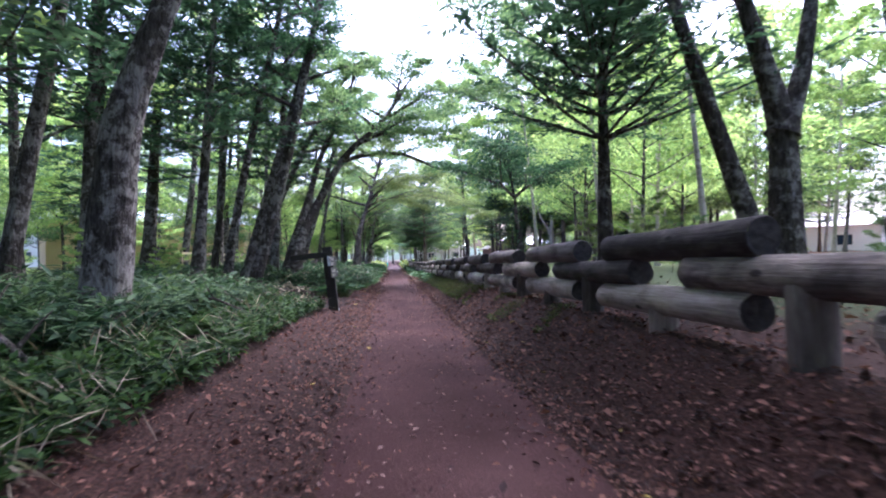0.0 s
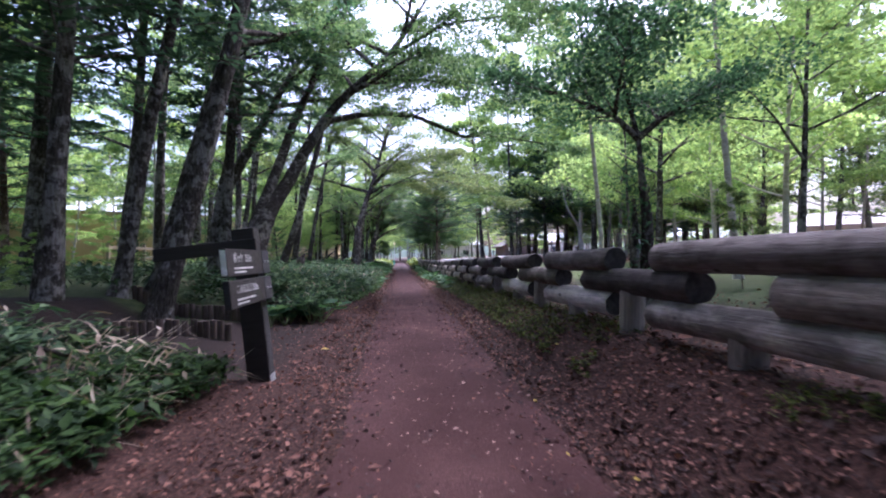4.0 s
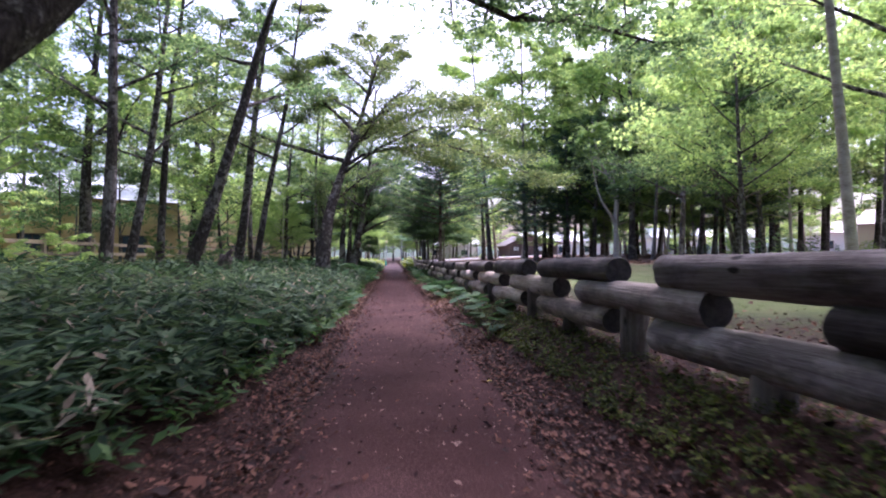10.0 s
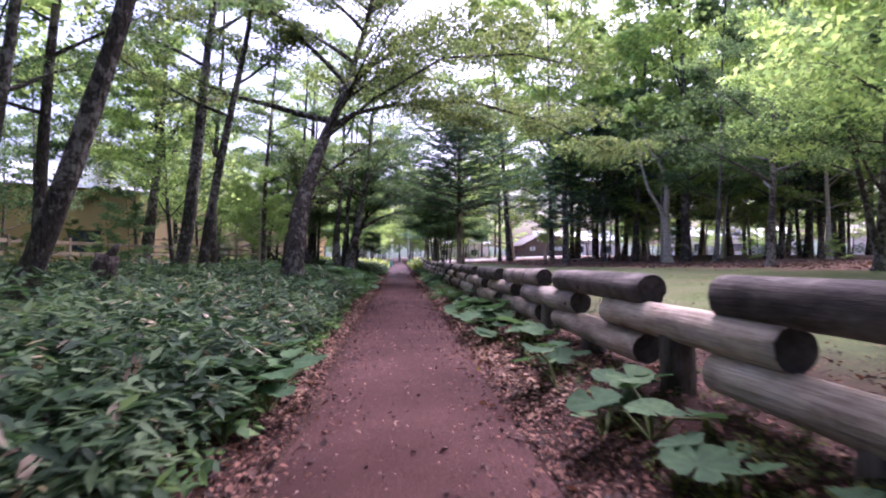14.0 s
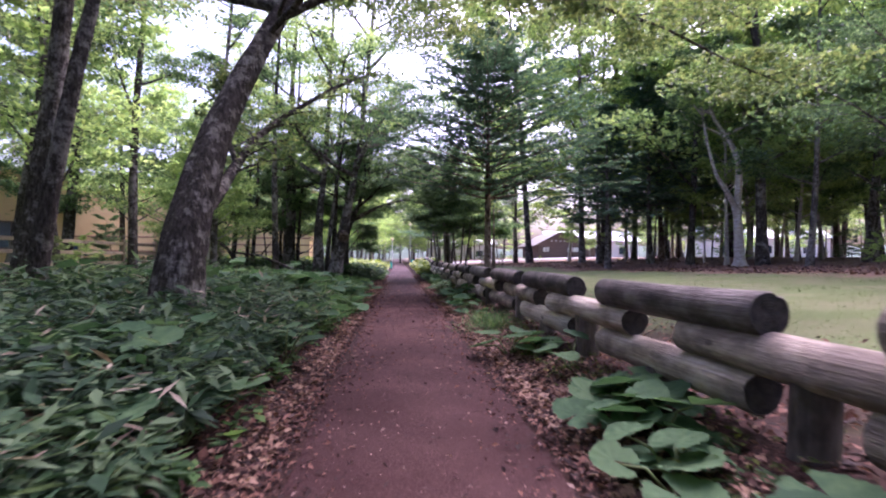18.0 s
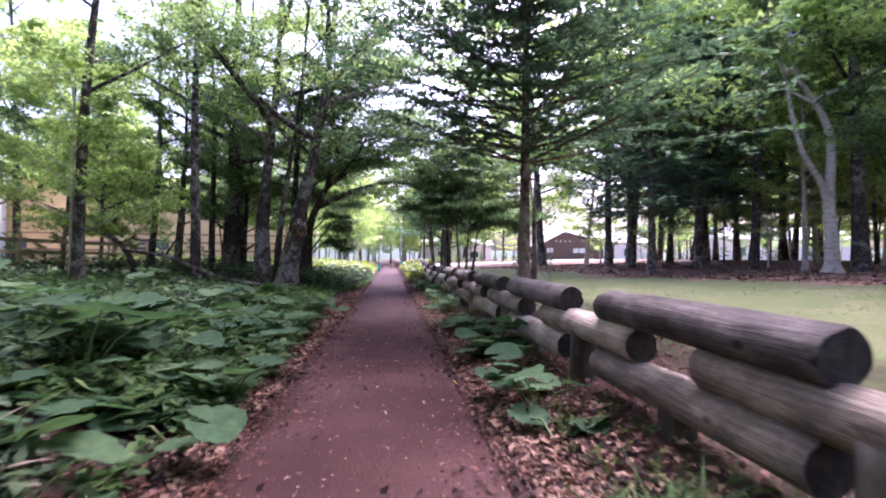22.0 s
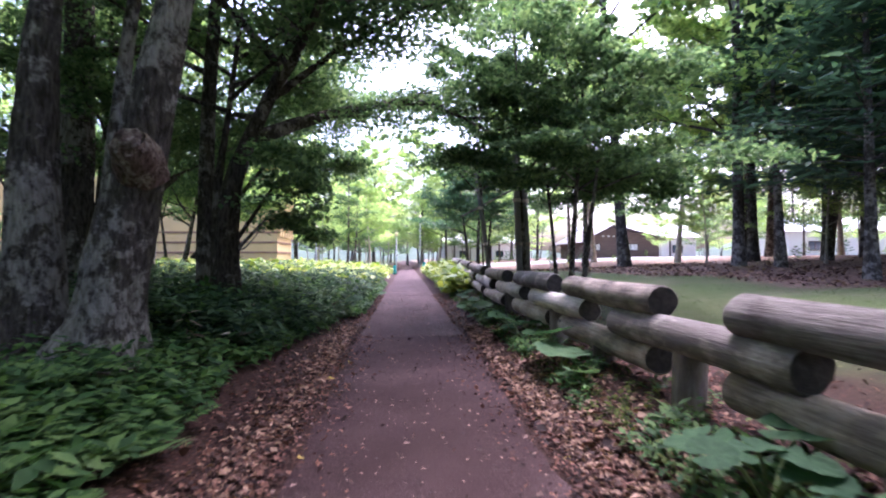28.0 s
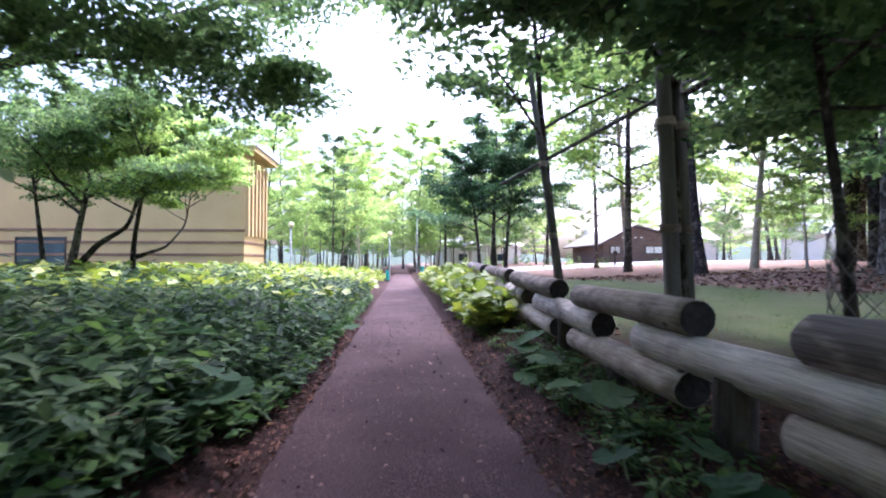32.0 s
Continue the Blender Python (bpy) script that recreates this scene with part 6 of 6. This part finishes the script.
dead_branch(-3.0, 12.3, [(-0.7, 0.1, 0.25), (0, 0, 0.3), (0.6, -0.1, 0.15)], 0.03, 5)


def fallen_branch():
    e = empty("fallen_branch", pose(-3.6, 50.2, ground_z(-3.6, 50.2)), "dark dead branch fallen among the herbs", "branch")
    w = Wood()
    w.tube([(-2.2, 0.1, 0.95), (-1.3, 0.0, 0.85), (-0.6, -0.1, 0.55), (0.2, -0.2, 0.28), (0.9, -0.3, 0.2), (1.5, -0.3, 0.12)], [0.03, 0.045, 0.06, 0.055, 0.04, 0.025], 9)
    w.tube([(-1.3, 0.0, 0.85), (-1.0, -0.2, 1.2), (-0.85, -0.3, 1.35)], [0.03, 0.02, 0.008], 7)
    w.tube([(0.2, -0.2, 0.28), (0.3, -0.5, 0.5), (0.45, -0.6, 0.62)], [0.025, 0.018, 0.008], 7)
    w.done("wood", "bark_dark", e)


fallen_branch()


# ---- wire mesh guards and splint poles ----
def mesh_guard(x, y, R, h, label):
    g = empty("wire_mesh_guard", pose(x, y, ground_z(x, y)), label, "tree guard", "wire mesh tree guards")
    n, rows = 14, int(h / 0.09)
    for k in range(n):
        for sgn in (1, -1):
            pts = []
            for j in range(rows + 1):
                a = 2 * math.pi * (k + sgn * j * 0.5) / n
                pts.append((R * math.cos(a), R * math.sin(a), h * j / rows))
            w = Wood()
            w.tube(pts, [0.004] * len(pts), 3)
            w.done("wire", "mesh_wire", g)
    return g


mesh_guard(2.9, 47.02, 0.36, 1.15, "grey diamond wire mesh wrapped round a fir's trunks")
mesh_guard(3.02, 56.4, 0.36, 1.2, "grey diamond wire mesh round a bushy tree")


def splint(x, y, h, lx, r, label):
    p = empty("splint_pole", pose(x, y, ground_z(x, y)), label, "pole", "splint poles bound to young trees")
    w = Wood()
    w.tube([(0, 0, -0.1), (lx * 0.5, 0, h / 2), (lx, 0, h)], [r, r * 0.95, r * 0.8], 10)
    w.done("pole", "splint", p)
    for z in (0.5, 1.3, 2.2):
        q = Wood()
        u = z / h
        q.tube([(lx * u, 0, z - 0.035), (lx * u, 0, z + 0.035)], [r * 1.25, r * 1.25], 12)
        q.done("binding", "log_pale", p, "pale cord binding")


splint(2.45, 57.85, 3.4, -0.12, 0.07, "thick dark splint pole with pale bindings")
splint(2.65, 58.0, 2.6, -0.1, 0.075, "thick dark splint pole with pale bindings")
splint(2.23, 60.05, 3.6, -0.5, 0.045, "leaning thin splint pole")


def cross_pole():
    p = empty("support_pole", pose(1.5, 60.4, 0), "thin bamboo pole tied across young trees", "pole")
    w = Wood()
    w.tube([(0.0, 0.2, 2.25), (1.0, -0.9, 2.75), (2.1, -2.0, 3.3)], [0.022, 0.024, 0.022], 8)
    w.done("pole", "splint", p)


cross_pole()


# ---- buildings ----
def window(parent, x, y, z, w, h, axis="y", shutters=False):
    """A framed window standing in a wall that faces -y."""
    e = new("window")
    e.parent = parent
    e.matrix_basis = pose(x, y, z)
    fr = bmesh.new()
    t = 0.07
    for dims in ((-w / 2, w / 2, -0.06, 0.06, 0, t), (-w / 2, w / 2, -0.06, 0.06, h - t, h), (-w / 2, -w / 2 + t, -0.06, 0.06, t, h - t), (w / 2 - t, w / 2, -0.06, 0.06, t, h - t), (-t / 2, t / 2, -0.05, 0.05, t, h - t)):
        box(fr, *dims)
    part("window_frame", fr, "trim_dark", e)
    block("pane", (-w / 2 + t, -t / 2, -0.01, 0.01, t, h - t), "glass", e)
    block("pane", (t / 2, w / 2 - t, -0.01, 0.01, t, h - t), "glass", e)
    return e


def build_hall():
    """Tan hall with banded plinth, slit windows on the gable side and an oversailing roof."""
    hx, hy = -8.96, 84.5
    z0 = ground_z(hx, hy) - 0.3
    hall = empty("hall", pose(hx, hy, z0), "large tan rendered hall with brown banded base and overhanging roof", "building")
    H, W, D = 7.3, 34.0, 4.4
    body = bmesh.new()
    box(body, -W, 0, 0, D, 0, H)
    part("wall", body, "wall_tan", hall)
    for z in (0.6, 1.3, 2.0, 2.7):
        block("wall_band", (-W - 0.02, 0.04, -0.05, D + 0.02, z, z + 0.14), "wall_band", hall, 0.01)
    block("plinth", (-W - 0.03, 0.06, -0.08, D + 0.04, 0, 0.35), "wall_band", hall, 0.01)
    for k in range(5):
        block("slit_window", (0.01, 0.09, 0.45 + k * 0.78, 0.85 + k * 0.78, 2.6, 6.7), "trim_dark", hall, 0.01)
    for k in range(6):
        block("pilaster", (0.0, 0.22, 0.08 + k * 0.78, 0.4 + k * 0.78, 2.45, 7.0), "wall_tan", hall, 0.02)
    block("eave", (-W - 0.6, 0.7, -0.6, D + 0.6, H, H + 0.3), "wall_tan", hall, 0.03)
    rf = bmesh.new()
    v = [rf.verts.new(p) for p in ((-W - 0.7, -0.7, H + 0.305), (0.8, -0.7, H + 0.305), (0.8, D + 0.7, H + 0.305), (-W - 0.7, D + 0.7, H + 0.305), (-W - 0.7, D / 2, H + 0.9), (0.8, D / 2, H + 0.9))]
    for q in ((0, 1, 5, 4), (2, 3, 4, 5), (1, 2, 5), (3, 0, 4), (3, 2, 1, 0)):
        rf.faces.new([v[i] for i in q])
    part("roof", rf, "roof_pale", hall)
    for x in (-22.5, -11.1):
        window(hall, x, -0.02, 0.85, 2.7, 1.5)


build_hall()


def build_cabin():
    """Lodge: gable front with the ridge off centre, boarded walls, a porch at the low side."""
    cx, cy = 18.6, 101.5
    z0 = ground_z(cx, cy) - 0.1
    cabin = empty("cabin", pose(cx, cy, z0), "single-storey brown boarded lodge with a low gable roof", "building")
    W, D, HL, HR, P, HP = 9.3, 9.0, 2.1, 2.3, 3.4, 3.55
    wall = bmesh.new()
    prof = ((0.6, 0), (W - 0.6, 0), (W - 0.6, HR), (P, HP), (0.6, HL))
    v = [wall.verts.new((x, y, z)) for y in (0, D) for x, z in prof]
    for q in ((0, 1, 2, 3, 4), (9, 8, 7, 6, 5), (0, 5, 6, 1), (1, 6, 7, 2), (4, 9, 5, 0), (2, 7, 8, 3), (3, 8, 9, 4)):
        wall.faces.new([v[i] for i in q])
    part("wall", wall, "wall_brown", cabin)
    for k in range(11):
        z = 0.18 + k * 0.18
        block("board", (0.58, W - 0.58, -0.025, -0.003, z, z + 0.15), "wall_brown", cabin)
    for x1, z1 in ((0.6, HL), (W - 0.6, HR)):
        a = math.atan2(HP - z1, abs(x1 - P))
        rf = box(bmesh.new(), 0, abs(x1 - P) / math.cos(a) + 0.9, -0.9, D + 0.9, 0, 0.16, 0.02)
        o = part("roof", rf, "roof_dark", cabin)
        o.matrix_basis = pose(P, 0, HP + 0.03) @ (pose(0, 0, 0, 0, math.degrees(a), 0) if x1 > P else pose(0, D, 0, 0, 0, 180) @ pose(0, 0, 0, 0, math.degrees(a), 0))
    for x, w in ((1.7, 1.0), (5.5, 1.7)):
        e = window(cabin, x, -0.03, 1.0, w, 0.75)
        block("curtain", (-w / 2 + 0.07, w / 2 - 0.07, -0.035, -0.012, 0.07, 0.68), "paper", e, 0, "drawn white curtain")
    for k in range(4):
        block("gable_vent", (2.4 + k * 0.6, 2.62 + k * 0.6, -0.05, 0.0, 2.5, 2.62), "white_wall", cabin)
    block("plinth", (0.55, W - 0.55, -0.06, D + 0.05, -0.2, 0.16), "asphalt_grey", cabin)
    block("porch", (W - 0.5, W + 1.4, 1.0, D - 1.0, -0.1, 0.12), "asphalt_grey", cabin)
    block("porch_roof", (W - 0.6, W + 1.6, 0.6, D - 0.6, 2.2, 2.34), "roof_dark", cabin, 0.02)
    for y in (1.2, D - 1.2):
        block("porch_post", (W + 1.2, W + 1.35, y - 0.07, y + 0.07, 0.1, 2.2), "trim_dark", cabin)


build_cabin()


def house(x, y, w, d, h, rot, wall, roof, label):
    z0 = ground_z(x, y) - 0.2
    e = empty("house", pose(x, y, z0, 0, 0, rot), label, "house", "pale houses past the trees")
    block("wall", (-w / 2, w / 2, -d / 2, d / 2, 0, h), wall, e)
    rf = bmesh.new()
    v = [rf.verts.new(p) for p in ((-w / 2 - 0.5, -d / 2 - 0.5, h), (w / 2 + 0.5, -d / 2 - 0.5, h), (w / 2 + 0.5, d / 2 + 0.5, h), (-w / 2 - 0.5, d / 2 + 0.5, h), (-w / 2 - 0.5, 0, h + d * 0.2), (w / 2 + 0.5, 0, h + d * 0.2))]
    for q in ((0, 1, 5, 4), (2, 3, 4, 5), (1, 2, 5), (3, 0, 4), (3, 2, 1, 0)):
        rf.faces.new([v[i] for i in q])
    part("roof", rf, roof, e)
    n = max(2, int(w / 5))
    for k in range(n):
        for f in range(max(1, int(h / 3))):
            window(e, -w / 2 + (k + 0.5) * w / n, -d / 2 - 0.02, 0.9 + 2.9 * f, 1.5, 1.2)


house(36, 128, 16, 10, 3.3, -8, "white_wall", "roof_pale", "white two-storey house past the grove")
house(58, 112, 18, 10, 3.3, -14, "white_wall", "roof_pale", "white two-storey house past the grove")
house(14, 150, 14, 10, 3.6, 4, "white_wall", "roof_pale", "white house beyond the car park")
house(74, 92, 16, 10, 3.3, -40, "white_wall", "roof_dark", "white house with a dark roof past the grove")
house(56, 64, 14, 9, 3.2, -60, "white_wall", "roof_dark", "low white house past the grove")
house(-24, 55, 16, 9, 4.4, 35, "wall_tan", "roof_pale", "low tan house with a pale metal roof behind the trees")
house(-40, 78, 20, 10, 6, 20, "white_wall", "roof_pale", "white house with a pale roof behind the trees")


def build_board_fence():
    """Rail fence at the back of the left bank."""
    fence = empty("rail_fence", pose(-9.5, 26, ground_z(-9.5, 26)), "weathered pale rail fence behind the trees", "fence")
    for k in range(15):
        y = k * 2.4
        block("post", (-0.05, 0.05, y - 0.05, y + 0.05, -0.1, 1.15), "mesh_fence", fence, 0.006)
        for z in (0.35, 0.68, 1.0):
            if k < 14:
                block("rail", (-0.035, 0.035, y + 0.052, y + 2.348, z - 0.05, z + 0.05), "mesh_fence", fence, 0.006)


build_board_fence()


# ---- small things at the far end ----
def street_lamp(x, y, h):
    e = empty("street_lamp", pose(x, y, ground_z(x, y)), "slim grey lamp post with a round warm globe", "street lamp", "path lamps")
    w = Wood()
    w.tube([(0, 0, -0.1), (0, 0, h)], [0.05, 0.04], 10)
    w.done("pole", "metal_grey", e)
    bm = bmesh.new()
    bmesh.ops.create_uvsphere(bm, u_segments=16, v_segments=10, radius=0.17, matrix=pose(0, 0, h + 0.14))
    part("globe", bm, "lamp_globe", e, smooth=True)
    block("collar", (-0.08, 0.08, -0.08, 0.08, h - 0.06, h), "metal_grey", e, 0.01)


street_lamp(-0.75, 92.0, 3.2)
street_lamp(1.6, 104.0, 5.4)
street_lamp(-6.0, 83.0, 2.6)


def bollard(x, y):
    e = empty("teal_bollard", pose(x, y, ground_z(x, y)), "small teal plastic bollard at the path's end", "bollard", "teal bollards")
    bm = bmesh.new()
    bmesh.ops.create_cone(bm, cap_ends=True, segments=14, radius1=0.14, radius2=0.11, depth=0.7, matrix=pose(0, 0, 0.35))
    part("body", bm, "teal", e, smooth=False)
    bm = bmesh.new()
    bmesh.ops.create_cone(bm, cap_ends=True, segments=14, radius1=0.2, radius2=0.2, depth=0.06, matrix=pose(0, 0, 0.03))
    part("foot", bm, "trim_dark", e)


bollard(-0.8, 88.0)
bollard(1.5, 88.5)


def lamp_sign(x, y):
    e = empty("marker_post", pose(x, y, ground_z(x, y)), "short dark marker post on the lawn", "post")
    block("post", (-0.05, 0.05, -0.05, 0.05, -0.1, 1.0), "trim_dark", e, 0.01)
    block("plate", (-0.16, 0.16, -0.07, -0.052, 0.75, 1.05), "trim_dark", e, 0.01)


lamp_sign(14.6, 88.0)


def car_park():
    v, f = [], []
    for j, y in enumerate(np.arange(86, 100.1, 2)):
        for x in np.arange(4, 60.1, 4):
            v.append((x, y, ground_z(x, y) + 0.03))
    w = 15
    f = [(j * w + i, j * w + i + 1, (j + 1) * w + i + 1, (j + 1) * w + i) for j in range(7) for i in range(w - 1)]
    tagged(link_mesh("car_park", v, f, "asphalt_grey"), "pale asphalt yard before the lodge", "pavement", kind="structure")


car_park()


def hills():
    """Low wooded hills on the horizon, all round."""
    v, f = [], []
    n = 120
    for k in range(n):
        a = 2 * math.pi * k / n
        h = 20 + 18 * noise.noise(Vector((math.cos(a) * 2.2, math.sin(a) * 2.2, 4))) + 14 * noise.noise(Vector((math.cos(a) * 9, math.sin(a) * 9, 1)))
        for R, z in ((560, -2), (640, h * 0.6), (720, h), (820, -2)):
            v.append((R * math.cos(a), 60 + R * math.sin(a), z))
    for k in range(n):
        for j in range(3):
            a, b = k * 4 + j, ((k + 1) % n) * 4 + j
            f.append((a, b, b + 1, a + 1))
    tagged(link_mesh("hills", v, f, "hill"), "distant low wooded hills", "hill", kind="structure")


hills()
